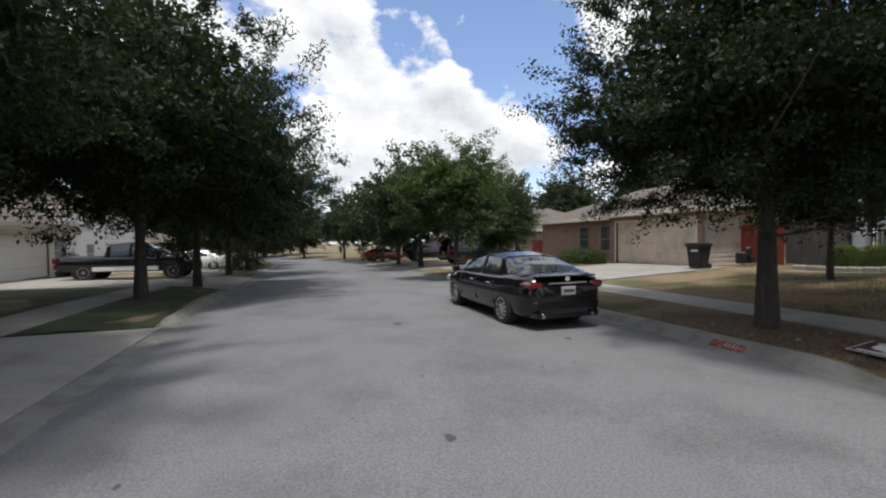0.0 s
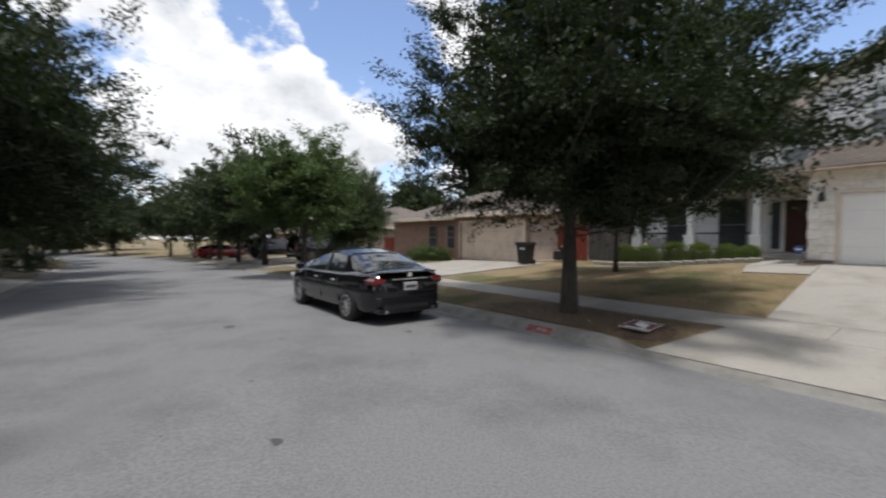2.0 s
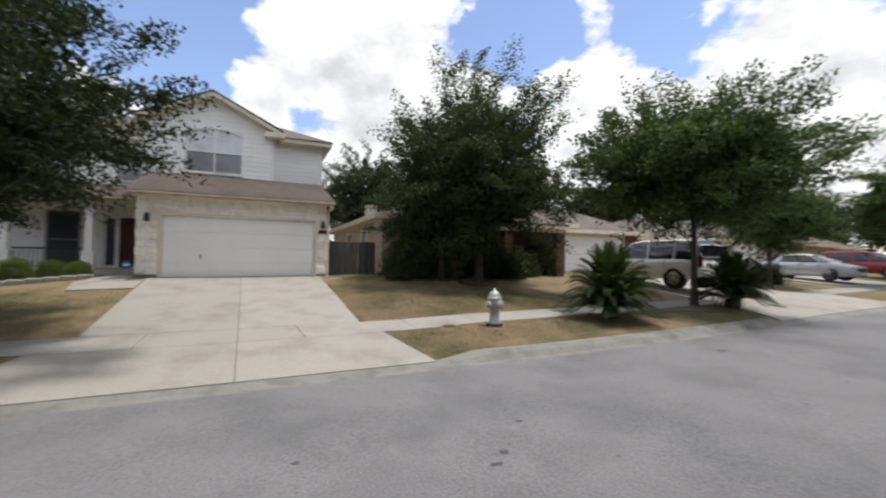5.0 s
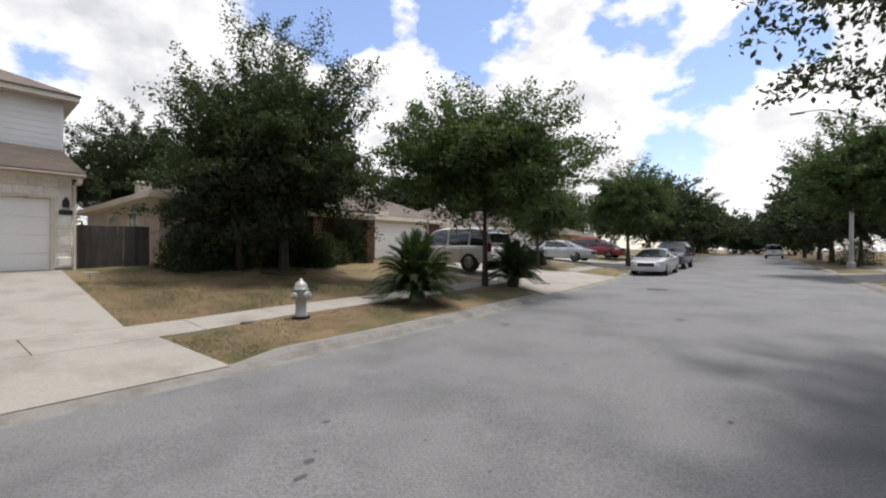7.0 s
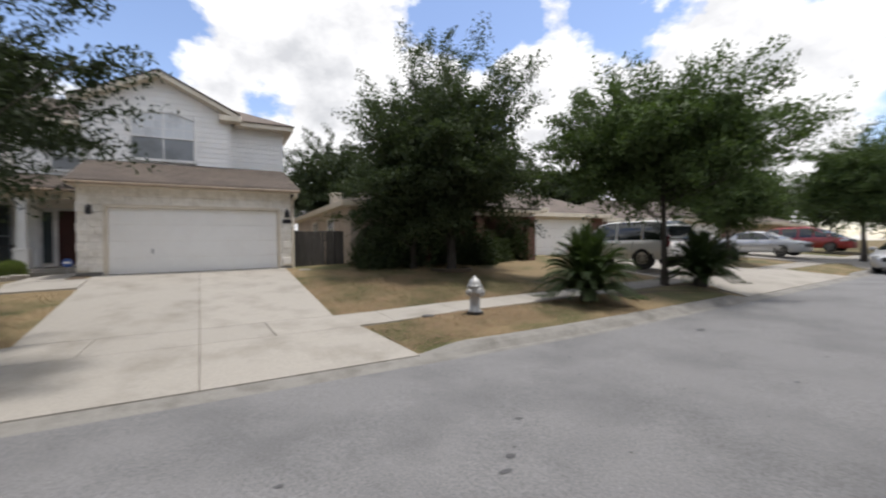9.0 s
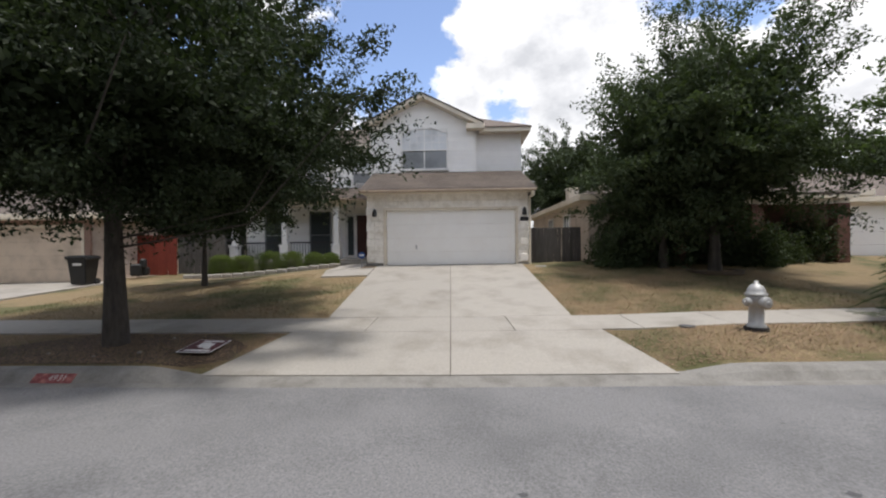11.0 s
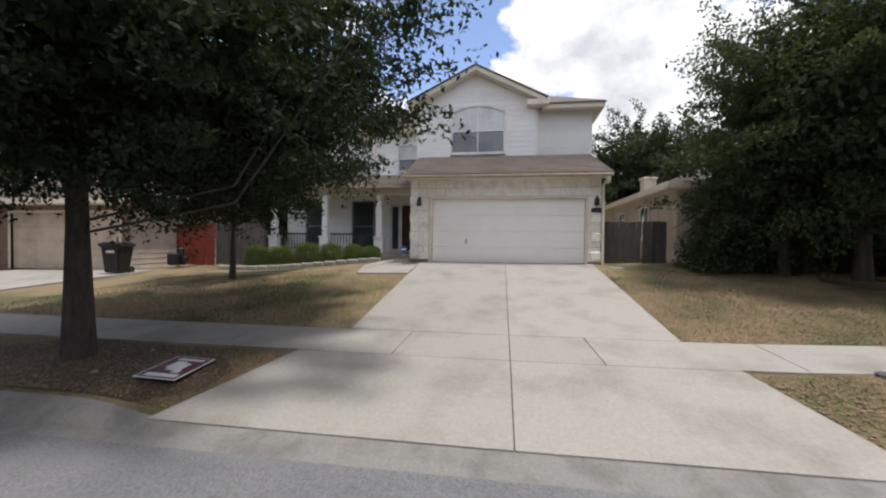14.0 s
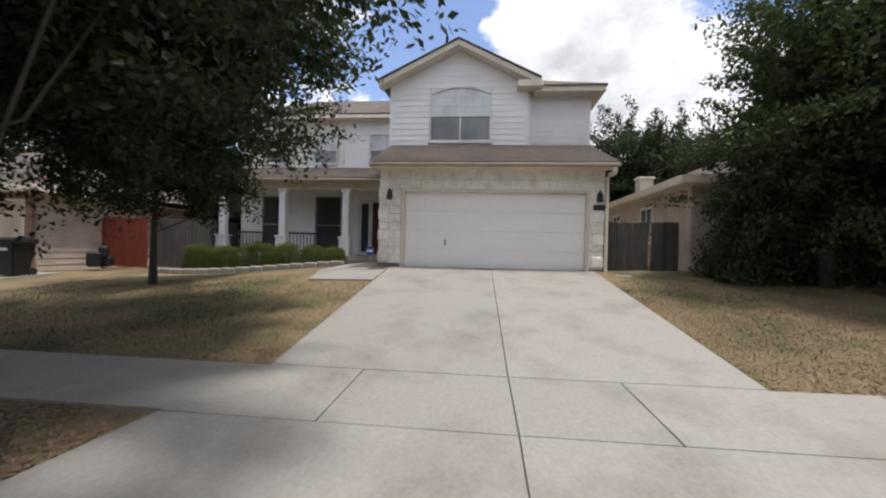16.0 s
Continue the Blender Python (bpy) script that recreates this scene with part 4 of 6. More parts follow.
def simple_house(x, y0, y1, depth, base, eave, ridge, wall, label, front=-1, garage=None, windows=(), doors="tandoor", blocks=True, second=None, side=None, storeys=1):
    """A one-storey house whose front stands at x and faces front (-1: towards -x). garage: (y0, y1, dx): a wing standing dx nearer the street."""
    h = empty("house")
    tagged(h, label, "house")
    s = -front

    def bx(a, b, *r):
        p, q = x + s * a, x + s * b
        return (min(p, q), max(p, q), *r)
    body = [bx(0, 0.25, y0, y1, base - 0.5, eave), bx(0.25, depth - 0.25, y0, y0 + 0.25, base - 0.5, eave), bx(0.25, depth - 0.25, y1 - 0.25, y1, base - 0.5, eave), bx(depth - 0.25, depth, y0, y1, base - 0.5, eave)]
    w = part("wall", boxes(*body), wall, h)
    o = 0.45

    def hip(a0, a1, b0, b1, ze, zr):
        """Hip roof over street depth a0..a1 and y b0..b1."""
        p = [x + s * (a0 - o), x + s * (a1 + o)]
        q = [b0 - o, b1 + o]
        half = min(a1 - a0, b1 - b0) / 2 + o
        if (a1 - a0) > (b1 - b0):
            r0, r1 = (p[0] + s * half, (q[0] + q[1]) / 2, zr), (p[1] - s * half, (q[0] + q[1]) / 2, zr)
            fs = [[(p[0], q[0], ze), (p[0], q[1], ze), r0], [(p[0], q[1], ze), (p[1], q[1], ze), r1, r0], [(p[1], q[1], ze), (p[1], q[0], ze), r1], [(p[1], q[0], ze), (p[0], q[0], ze), r0, r1]]
        else:
            m = (p[0] + p[1]) / 2
            r0, r1 = (m, q[0] + half, zr), (m, q[1] - half, zr)
            fs = [[(p[0], q[0], ze), (p[0], q[1], ze), r1, r0], [(p[0], q[1], ze), (p[1], q[1], ze), r1], [(p[1], q[1], ze), (p[1], q[0], ze), r0, r1], [(p[1], q[0], ze), (p[0], q[0], ze), r0]]
        rf = None
        for f in fs:
            rf = roof_plane(h, f, "roof", 0.08)
        pa, pb = sorted((p[0], p[1]))
        part("fascia", boxes((pa, pb, q[0] - 0.03, q[0], ze - 0.2, ze), (pa, pb, q[1], q[1] + 0.03, ze - 0.2, ze), (pa - 0.03, pa, q[0], q[1], ze - 0.2, ze), (pb, pb + 0.03, q[0], q[1], ze - 0.2, ze),
                             (pa, pb, q[0], q[1], ze - 0.22, ze - 0.19)), "trim", h)
        return rf
    hip(0, depth, y0, y1, eave, ridge)
    if garage:
        g0, g1, dx, d0, d1 = garage
        f = -dx
        part("garage_wall", boxes(bx(f, f + 0.25, g0, d0, base - 0.5, eave), bx(f, f + 0.25, d1, g1, base - 0.5, eave), bx(f, f + 0.25, d0, d1, base + 2.15, eave),
                                  bx(f + 0.25, 0.5, g0, g0 + 0.25, base - 0.5, eave), bx(f + 0.25, 0.5, g1 - 0.25, g1, base - 0.5, eave)), wall, h)
        hip(f, depth * 0.8, g0, g1, eave + 0.004, ridge - 0.35)
        xa = x + s * (f + 0.1)
        garage_door(h, min(xa, xa - s * 0.05) + (0.03 if s > 0 else 0), d0, d1, base, base + 2.13, doors, "closed sectional garage door")
        part("door_trim", boxes(bx(f - 0.03, f + 0.1, d0 - 0.1, d0, base, base + 2.2), bx(f - 0.03, f + 0.1, d1, d1 + 0.1, base, base + 2.2), bx(f - 0.035, f + 0.1, d0 - 0.1, d1 + 0.1, base + 2.13, base + 2.24)), "trim", h)
    for a, b, q0, q1 in windows:
        if s > 0:
            window("window", x - 0.03, a, b, q0, q1, h, lower="window", upper="window", casing="gutter" if wall.startswith("brick") else "frame_white")
        else:
            ww = empty("window"); ww.parent = h
            part("pane", boxes((x - 0.01, x + 0.02, a, b, q0, q1)), "screen", ww)
            part("window_frame", boxes((x, x + 0.05, a - 0.06, a, q0 - 0.06, q1 + 0.06), (x, x + 0.05, b, b + 0.06, q0 - 0.06, q1 + 0.06), (x, x + 0.05, a, b, q1, q1 + 0.06), (x, x + 0.06, a, b, q0 - 0.06, q0), (x, x + 0.045, a, b, (q0 + q1) / 2 - 0.025, (q0 + q1) / 2 + 0.025)), "frame_white", ww)
    return h


brick_house = simple_house(18.2, 13.62, 29.0, 10, 0.45, 3.1, 5.2, "brick", "low brick house with brown shingle roof and tan garage door", garage=(13.62, 19.4, 1.7, 13.95, 18.85), windows=((21.2, 22.1, 1.0, 2.5), (23.3, 24.2, 1.0, 2.5)))
side = part("side_wall", boxes((16.6, 28.2, 13.58, 13.618, 0.2, 3.0)), "tan", brick_house, "tan lap siding side wall")
laps(side, 13.582, 16.62, 24, 0.5, 2.95, "tan", step=0.2, axis="y")
south_house = simple_house(17.0, -14.6, -5.3, 12, 1.0, 3.55, 5.6, "brick_dark", "low brick house with tan siding behind trees", windows=((-8.2, -7.2, 1.7, 3.0), (-10.2, -9.2, 1.7, 3.0)))
s_side = part("side_wall", boxes((17.02, 29, -5.299, -5.26, 0.6, 3.4)), "tan", south_house, "tan lap siding side wall")
part("front_siding", boxes((16.95, 17.0, -7.0, -5.3, 0.7, 3.4)), "tan", south_house)
laps(s_side, 16.95, -7.0, -5.26, 0.9, 3.35, "tan", step=0.2)
for xa, xb in ((19.6, 20.6), (23.0, 23.9)):
    w = empty("window"); w.parent = south_house
    part("pane", boxes((xa, xb, -5.27, -5.24, 1.9, 3.0)), "window", w)
    part("window_frame", boxes((xa - 0.07, xa, -5.27, -5.2, 1.85, 3.07), (xb, xb + 0.07, -5.27, -5.2, 1.85, 3.07), (xa, xb, -5.27, -5.2, 3.0, 3.07), (xa, xb, -5.27, -5.2, 1.83, 1.9), ((xa + xb) / 2 - 0.03, (xa + xb) / 2 + 0.03, -5.27, -5.21, 1.9, 3.0)), "frame_white", w)
part("porch_roof", slab(bmesh.new(), [(15.5, -13.6, 3.36), (15.5, -7.4, 3.36), (17.2, -7.4, 3.95), (17.2, -13.6, 3.95)], 0.09), "shingle", south_house, "brown shingle porch roof")
part("porch_beam", boxes((15.62, 15.86, -13.4, -7.6, 3.0, 3.27), (15.5, 15.56, -13.6, -7.4, 3.16, 3.30)), "trim", south_house)
for y in (-7.85, -10.4, -13.15):
    pc = part("porch_column", boxes((15.56, 15.92, y - 0.2, y + 0.2, 0.4, 3.0)), "brick_dark", south_house, "dark red brick porch column")
    masonry(pc, 15.56, y - 0.2, y + 0.2, 0.75, 2.98, "brick_dark", 0.2, 0.075, name="brick", seed=9, depth=0.02)
part("chimney", boxes((24.2, 24.8, -6.9, -6.35, 4, 4.7), (24.15, 24.85, -6.95, -6.3, 4.7, 4.8), bevel=0.01), "trim", south_house)
simple_house(20.4, -22.0, -14.75, 10, 1.05, 3.5, 5.6, "brick_dark", "brick house with white garage door behind a drive", garage=(-21.8, -14.95, 1.4, -20.6, -15.75), doors="door_white")
simple_house(20.2, -37, -23.5, 10, 0.95, 3.4, 5.4, "brick_dark", "low brick house with pale garage door", garage=(-34.6, -28.4, 1.6, -33.8, -29.0), doors="door_white", windows=((-26.6, -25.6, 1.4, 2.8),))
simple_house(21.5, -54, -40, 10, 0.9, 3.4, 5.4, "tan", "tan house far down the street", garage=(-46, -40, 1.6, -45.4, -40.6), doors="tandoor", windows=((-50, -49, 1.4, 2.8),))
simple_house(18.5, 31.5, 45, 10, -0.1, 2.6, 4.8, "tan", "tan house with pale garage door", garage=(35.8, 42.2, 1.5, 36.6, 41.5), doors="door_white", windows=((33, 34, 0.6, 2.0),))
simple_house(18.5, 48, 62, 10, -0.4, 2.3, 4.6, "brick", "brick house far down the street", windows=((50, 51, 0.3, 1.8), (56, 57, 0.3, 1.8)))
simple_house(-13.6, 21.5, 33.5, 10, 0.05, 2.8, 5.2, "siding", "pale house with cream garage door and shingle roof", front=1, garage=(22.6, 28.6, 0.9, 23.1, 28.0), doors="door_white", windows=((30.2, 31.6, 0.7, 2.1),))
simple_house(-13.6, 5, 18, 10, 0.2, 3.0, 5.2, "tan", "tan house across the street", front=1, garage=(5.4, 11.4, 0.9, 6.0, 10.9), doors="tandoor", windows=((14, 15.2, 0.9, 2.3),))
simple_house(-15, 36, 48, 9, -0.4, 4.4, 6.4, "siding", "white two-storey house down the street", front=1, windows=((38, 39.2, 0.3, 1.7), (42, 43.2, 0.3, 1.7), (38, 39.2, 2.8, 4.0), (42, 43.2, 2.8, 4.0)))
simple_house(-15, 51, 64, 9, -0.8, 2.0, 4.2, "brick", "brick house far down the street", front=1, windows=((53, 54.2, 0.0, 1.4), (58, 59.2, 0, 1.4)))
simple_house(-13.4, -20, -7, 10, 0.35, 3.1, 5.2, "brick", "brick house across the street", front=1, garage=(-14.6, -8.4, 0.9, -13.9, -9.1), windows=((-18, -17, 1.0, 2.4),))
simple_house(-13.6, -38, -24, 10, 0.6, 3.3, 5.4, "tan", "tan house across the street", front=1, garage=(-33, -26.6, 0.9, -32.2, -27.3), windows=((-36.5, -35.5, 1.3, 2.7),))
simple_house(-11, -58, -43, 10, 0.7, 3.4, 5.6, "brick", "brick house far down the street", front=1, windows=((-50, -49, 1.4, 2.8),))


# ---- trees and shrubs ----
def leaf_mesh(name, pts, grow, size, mat, rng, droop=0.3, aspect=0.5):
    """Diamond leaves at the given points, each folded a little at its mid-rib."""
    n = len(pts)
    d = rng.normal(size=(n, 3)); d[:, 2] -= droop
    d /= np.linalg.norm(d, axis=1)[:, None]
    e = rng.normal(size=(n, 3)); e[:, 2] *= 0.5
    e -= d * (e * d).sum(1)[:, None]
    e /= np.linalg.norm(e, axis=1)[:, None]
    s = size * rng.uniform(0.6, 1.25, n)[:, None]
    if grow is not None:
        s = s * grow[:, None]
    a, b = pts - d * s / 2, pts + d * s / 2
    m = pts + d * s * 0.05
    l, r = m + e * s * aspect / 2, m - e * s * aspect / 2
    v = np.stack([a, l, b, r], 1).reshape(-1, 3)
    me = bpy.data.meshes.new(name)
    me.vertices.add(4 * n); me.loops.add(4 * n); me.polygons.add(n)
    me.vertices.foreach_set("co", v.astype(np.float32).ravel())
    me.loops.foreach_set("vertex_index", np.arange(4 * n, dtype=np.int32))
    me.polygons.foreach_set("loop_start", np.arange(0, 4 * n, 4, dtype=np.int32))
    me.update(calc_edges=True)
    me.materials.append(M[mat])
    return me


def limb(bm, path, radii, n=8):
    """A tapered tube along a list of points."""
    rings = []
    for k, (p, r) in enumerate(zip(path, radii)):
        a = Vector(path[max(0, k - 1)]); b = Vector(path[min(len(path) - 1, k + 1)])
        q = (b - a).to_track_quat("Z", "Y").to_matrix()
        rings.append([bm.verts.new(Vector(p) + q @ Vector((r * math.cos(2 * math.pi * j / n), r * math.sin(2 * math.pi * j / n), 0))) for j in range(n)])
    for a, b in zip(rings, rings[1:]):
        for j in range(n):
            bm.faces.new((a[j], a[(j + 1) % n], b[(j + 1) % n], b[j]))
    bm.faces.new(rings[-1])


def make_tree(seed, height, radius, low, trunk_r, leaves, leaf, mat="leaf", clumps=420, clump_r=0.55, fork=0.3, label="", shape=1.0, belly=0.46, core=7):
    """A tree at the origin: tapered trunk and limbs, and a crown of leaf clumps with gaps between them."""
    rng = np.random.default_rng(seed)
    t = empty("tree")
    tagged(t, label, "tree")
    zc = low + (height - low) * belly
    hz_up, hz_dn = height - zc, zc - low
    # clump centres inside an uneven egg
    d = rng.normal(size=(clumps * 3, 3)); d /= np.linalg.norm(d, axis=1)[:, None]
    lump = 1 + 0.16 * np.sin(3 * np.arctan2(d[:, 1], d[:, 0]) + seed) + 0.12 * np.sin(5 * np.arctan2(d[:, 1], d[:, 0]) + 4 * d[:, 2] + 2 * seed) + 0.08 * rng.normal(size=len(d))
    rad = rng.uniform(0.25, 1.0, len(d)) ** 0.55 * lump * 0.93
    c = d * rad[:, None]
    c = np.c_[c[:, 0] * radius, c[:, 1] * radius, np.where(c[:, 2] > 0, c[:, 2] * hz_up, c[:, 2] * hz_dn)]
    side = np.hypot(c[:, 0], c[:, 1]) / radius
    top = np.maximum(c[:, 2] / hz_up, 0)
    c = c[(side + shape * 0.55 * top) < 1.12][:clumps]
    c[:, 2] += zc
    # trunk
    bm = bmesh.new()
    lean = rng.uniform(-0.15, 0.15, 2)
    zt = low + (height - low) * 0.62
    path = [(lean[0] * k * k, lean[1] * k * k, -0.15 + (zt + 0.15) * k) for k in np.linspace(0, 1, 9)]
    rr = [trunk_r * (1.35 if k == 0 else 1.05 if k == 1 else 1.0 - 0.085 * k) for k in range(9)]
    limb(bm, path, rr, 12)
    order = rng.permutation(len(c))[:34]
    for k in order:
        tgt = c[k]
        z0 = low * 0.78 + (zt - low * 0.78) * rng.uniform(0, 0.9)
        f = z0 / zt
        p0 = np.array([lean[0] * f * f, lean[1] * f * f, z0])
        if tgt[2] < z0 + 0.2:
            tgt = tgt + [0, 0, 0.5]
        mid = p0 * 0.5 + tgt * 0.5 + [0, 0, -0.12 * np.linalg.norm(tgt - p0)] + rng.normal(size=3) * 0.22
        r0 = trunk_r * rng.uniform(0.13, 0.30) * (1 - 0.5 * f)
        limb(bm, [tuple(p0), tuple(p0 * 0.7 + mid * 0.3), tuple(mid), tuple(mid * 0.45 + tgt * 0.55), tuple(tgt)], [r0, r0 * 0.85, r0 * 0.65, r0 * 0.4, r0 * 0.15], 6)
    part("trunk", bm, "bark", t, "grey fissured bark trunk and limbs", smooth=True)
    w = rng.uniform(0.5, 1.5, len(c))
    idx = rng.choice(len(c), leaves, p=w / w.sum())
    cr = clump_r * rng.uniform(0.7, 1.35, len(c))
    off = rng.normal(size=(leaves, 3)); off *= (rng.uniform(0, 1, leaves) ** 0.7 / np.linalg.norm(off, axis=1))[:, None]
    # each clump is a flat spray that reaches outwards and droops at its tip
    out_ = c - [0, 0, zc - 0.25 * hz_dn]
    out_ = out_ + rng.normal(size=out_.shape) * 0.35 * np.linalg.norm(out_, axis=1)[:, None]
    out_ /= np.linalg.norm(out_, axis=1)[:, None]
    across = np.cross(out_, [0, 0, 1.0]); across /= np.linalg.norm(across, axis=1)[:, None]
    thick = np.cross(across, out_)
    o_, a_, t_ = out_[idx], across[idx], thick[idx]
    r_ = cr[idx][:, None]
    taper = 1.0 - 0.45 * off[:, :1]
    pts = c[idx] + r_ * (1.5 * off[:, :1] * o_ + 0.85 * taper * off[:, 1:2] * a_ + 0.42 * off[:, 2:] * t_)
    pts[:, 2] -= 0.22 * np.maximum(off[:, 0], 0) ** 2 * cr[idx]
    # larger leaves deep inside close the crown
    inner = leaves // core
    q = rng.normal(size=(inner, 3)); q *= (rng.uniform(0, 1, inner) ** 0.4 * 0.74 / np.linalg.norm(q, axis=1))[:, None]
    q = np.c_[q[:, 0] * radius, q[:, 1] * radius, np.where(q[:, 2] > 0, q[:, 2] * hz_up * 0.85, q[:, 2] * hz_dn * 0.8) + zc]
    grow = np.r_[np.ones(len(pts)), np.full(inner, 2.3)]
    ob = new("crown", leaf_mesh("crown", np.r_[pts, q], grow, leaf, mat, rng))
    ob.parent = t
    return t


oak = make_tree(3, 10.2, 4.7, 1.9, 0.152, 235000, 0.084, clumps=720, clump_r=0.5, belly=0.24, core=9, label="street oak with dense dark green crown in the verge")
for o in oak.children:
    if o.name.startswith("crown"):
        o.location = Matrix.Rotation(radians(-150), 3, "Z") @ Vector((1.0, 0.25, 0.0))
oak.matrix_world = pose(7.72, 5.12, ground_z(7.72, 5.12), 0, 0, 150)
near_oak = make_tree(8, 10.9, 5.8, 2.1, 0.16, 92000, 0.125, clumps=680, clump_r=0.56, belly=0.33, core=6, shape=0.6, label="street oak with broad dark green crown over the kerb")
near_oak.matrix_world = pose(-4.55, 14.9, ground_z(-4.55, 14.9) - 0.02, 0, 0, 130)
for x, y, rz, s in ((-3.95, 19.3, 250, 0.92), (-4.3, -6.9, 60, 1.0), (-4.1, 28.2, 10, 1.0), (-6.5, 5.0, 300, 0.95), (-9.6, 12.6, 200, 1.0)):
    copy_thing(near_oak, pose(x, y, ground_z(x, y) - 0.02, 0, 0, rz) @ Matrix.Scale(s, 4))

yard = make_tree(11, 8.5, 3.5, 1.0, 0.15, 84000, 0.108, mat="leaf_yard", clumps=360, clump_r=0.6, belly=0.36, label="tall yard oak with dark green upright crown", shape=0.72, core=8)
yard.matrix_world = pose(14.1, -8.15, ground_z(14.1, -8.15), 0, 0, 40)
yard2 = make_tree(17, 6.6, 2.4, 0.7, 0.13, 48000, 0.11, mat="leaf_yard", clumps=260, clump_r=0.55, label="bushy grey-green yard tree with foliage near the ground", shape=1.0, core=10, belly=0.36)
yard2.matrix_world = pose(14.9, -7.0, ground_z(14.9, -7.0), 0, 0, 10)
elm = make_tree(23, 6.6, 3.4, 2.3, 0.10, 82000, 0.12, mat="leaf_bright", clumps=420, clump_r=0.62, label="spreading street elm with bright green crown", shape=0.8, core=10)
elm.matrix_world = pose(8.95, -12.8, ground_z(8.95, -12.8), 0, 0, 0)
mid = make_tree(31, 6.6, 2.9, 1.9, 0.13, 52000, 0.13, mat="leaf_bright", clumps=300, clump_r=0.6, label="rounded street tree with mid green crown", shape=0.7)
mid.matrix_world = pose(7.2, 19.2, ground_z(7.2, 19.2), 0, 0, 0)
for x, y, rz, s in ((7.9 + bend(-31), -31.0, 80, 1.05), (-4.4 + bend(-30), -30.0, 200, 1.25), (12.45, -23.1, 140, 0.8)):
    copy_thing(mid, pose(x, y, ground_z(x, y) - 0.02, 0, 0, rz) @ Matrix.Scale(s, 4))
copy_thing(yard, pose(11.0, 22.0, ground_z(11.0, 22.0) - 0.02, 0, 0, 100) @ Matrix.Scale(0.74, 4))
small = make_tree(41, 5.4, 2.2, 1.6, 0.085, 30000, 0.11, clumps=220, clump_r=0.5, label="young lawn tree with thin trunk", shape=0.9)
small.matrix_world = pose(14.6, 7.95, ground_z(14.6, 7.95), 0, 0, 0)
far = make_tree(53, 8.8, 4.4, 1.4, 0.17, 12000, 0.32, mat="leaf_far", clumps=280, clump_r=0.7, label="street tree further along the road", shape=0.8)
far.matrix_world = pose(8.2 + bend(29), 30.0, ground_z(8.2, 29), 0, 0, 0)
back = make_tree(67, 8.6, 4.3, 1.4, 0.17, 40000, 0.16, mat="leaf_far", clumps=300, clump_r=0.62, label="dark green tree behind the houses", shape=0.8)
back.matrix_world = pose(30, -8, ground_z(30, -8) - 0.05, 0, 0, 70)
for x, y, rz, s in ((31, -13.5, 190, 1.0), (33, -3, 310, 0.9), (30.5, -20, 20, 1.0), (29.5, 13.5, 130, 0.85), (24.5, 12.4, 250, 0.62)):
    copy_thing(back, pose(x, y, ground_z(x, y) - 0.05, 0, 0, rz) @ Matrix.Scale(s, 4))
rt = random.Random(5)
for x, y, s in ((8.0, 37, 0.95), (8.4, 46, 1.0), (8.2, 55, 1.0), (8.5, 66, 1.1), (6, 80, 1.1), (-4.6, 39, 1.0), (-4.4, 48, 1.0), (-4.8, 58, 1.1), (-5.0, 70, 1.1), (-2, 84, 1.2), (2.5, 92, 1.2), (-8, 88, 1.2),
                (8.5, -42, 0.95), (8.2, -52, 1.0), (8.4, -63, 1.0), (8.2, -76, 1.1), (8, -92, 1.2), (-5.0, -41, 0.85), (-4.6, -50, 1.05), (-4.8, -60, 1.05), (-4.6, -72, 1.1), (-4.8, -90, 1.3), (0, -108, 1.3), (4, -112, 1.3),
                (33, 22, 1.0), (32, 32, 1.1), (33, -32, 1.1), (-28, 20, 1.1), (-27, 36, 1.1), (-28, 4, 1.0), (-27, -16, 1.0), (-26, -34, 1.1), (12, 100, 1.5), (22, 104, 1.5), (-20, 98, 1.5), (-34, 92, 1.4), (-48, 80, 1.4), (14, -118, 1.5), (24, -114, 1.5), (-8, -116, 1.5), (-20, -110, 1.4), (17, 74, 1.2), (16, 88, 1.3), (30, 60, 1.3), (34, 48, 1.2), (31, -48, 1.2), (30, -64, 1.2), (28, -80, 1.3), (-14, 74, 1.2), (-16, -74, 1.2), (-18, -92, 1.3), (10, -100, 1.0), (2, -101, 0.9), (18, -103, 1.0), (-3, -104, 1.0), (6, 97, 1.0), (-4, 95, 1.0), (-13, 93, 1.0), (-27, 96, 1.2)):
    xx = x + (bend(y) if abs(x) < 15 else 0)
    if y == 84:
        xx = x - 8
    copy_thing(far, pose(xx, y, ground_z(xx, y) - (0.05 if abs(y) < 90 else 1.4 * s), 0, 0, rt.uniform(0, 360)) @ Matrix.Scale(s * rt.uniform(0.92, 1.06), 4))


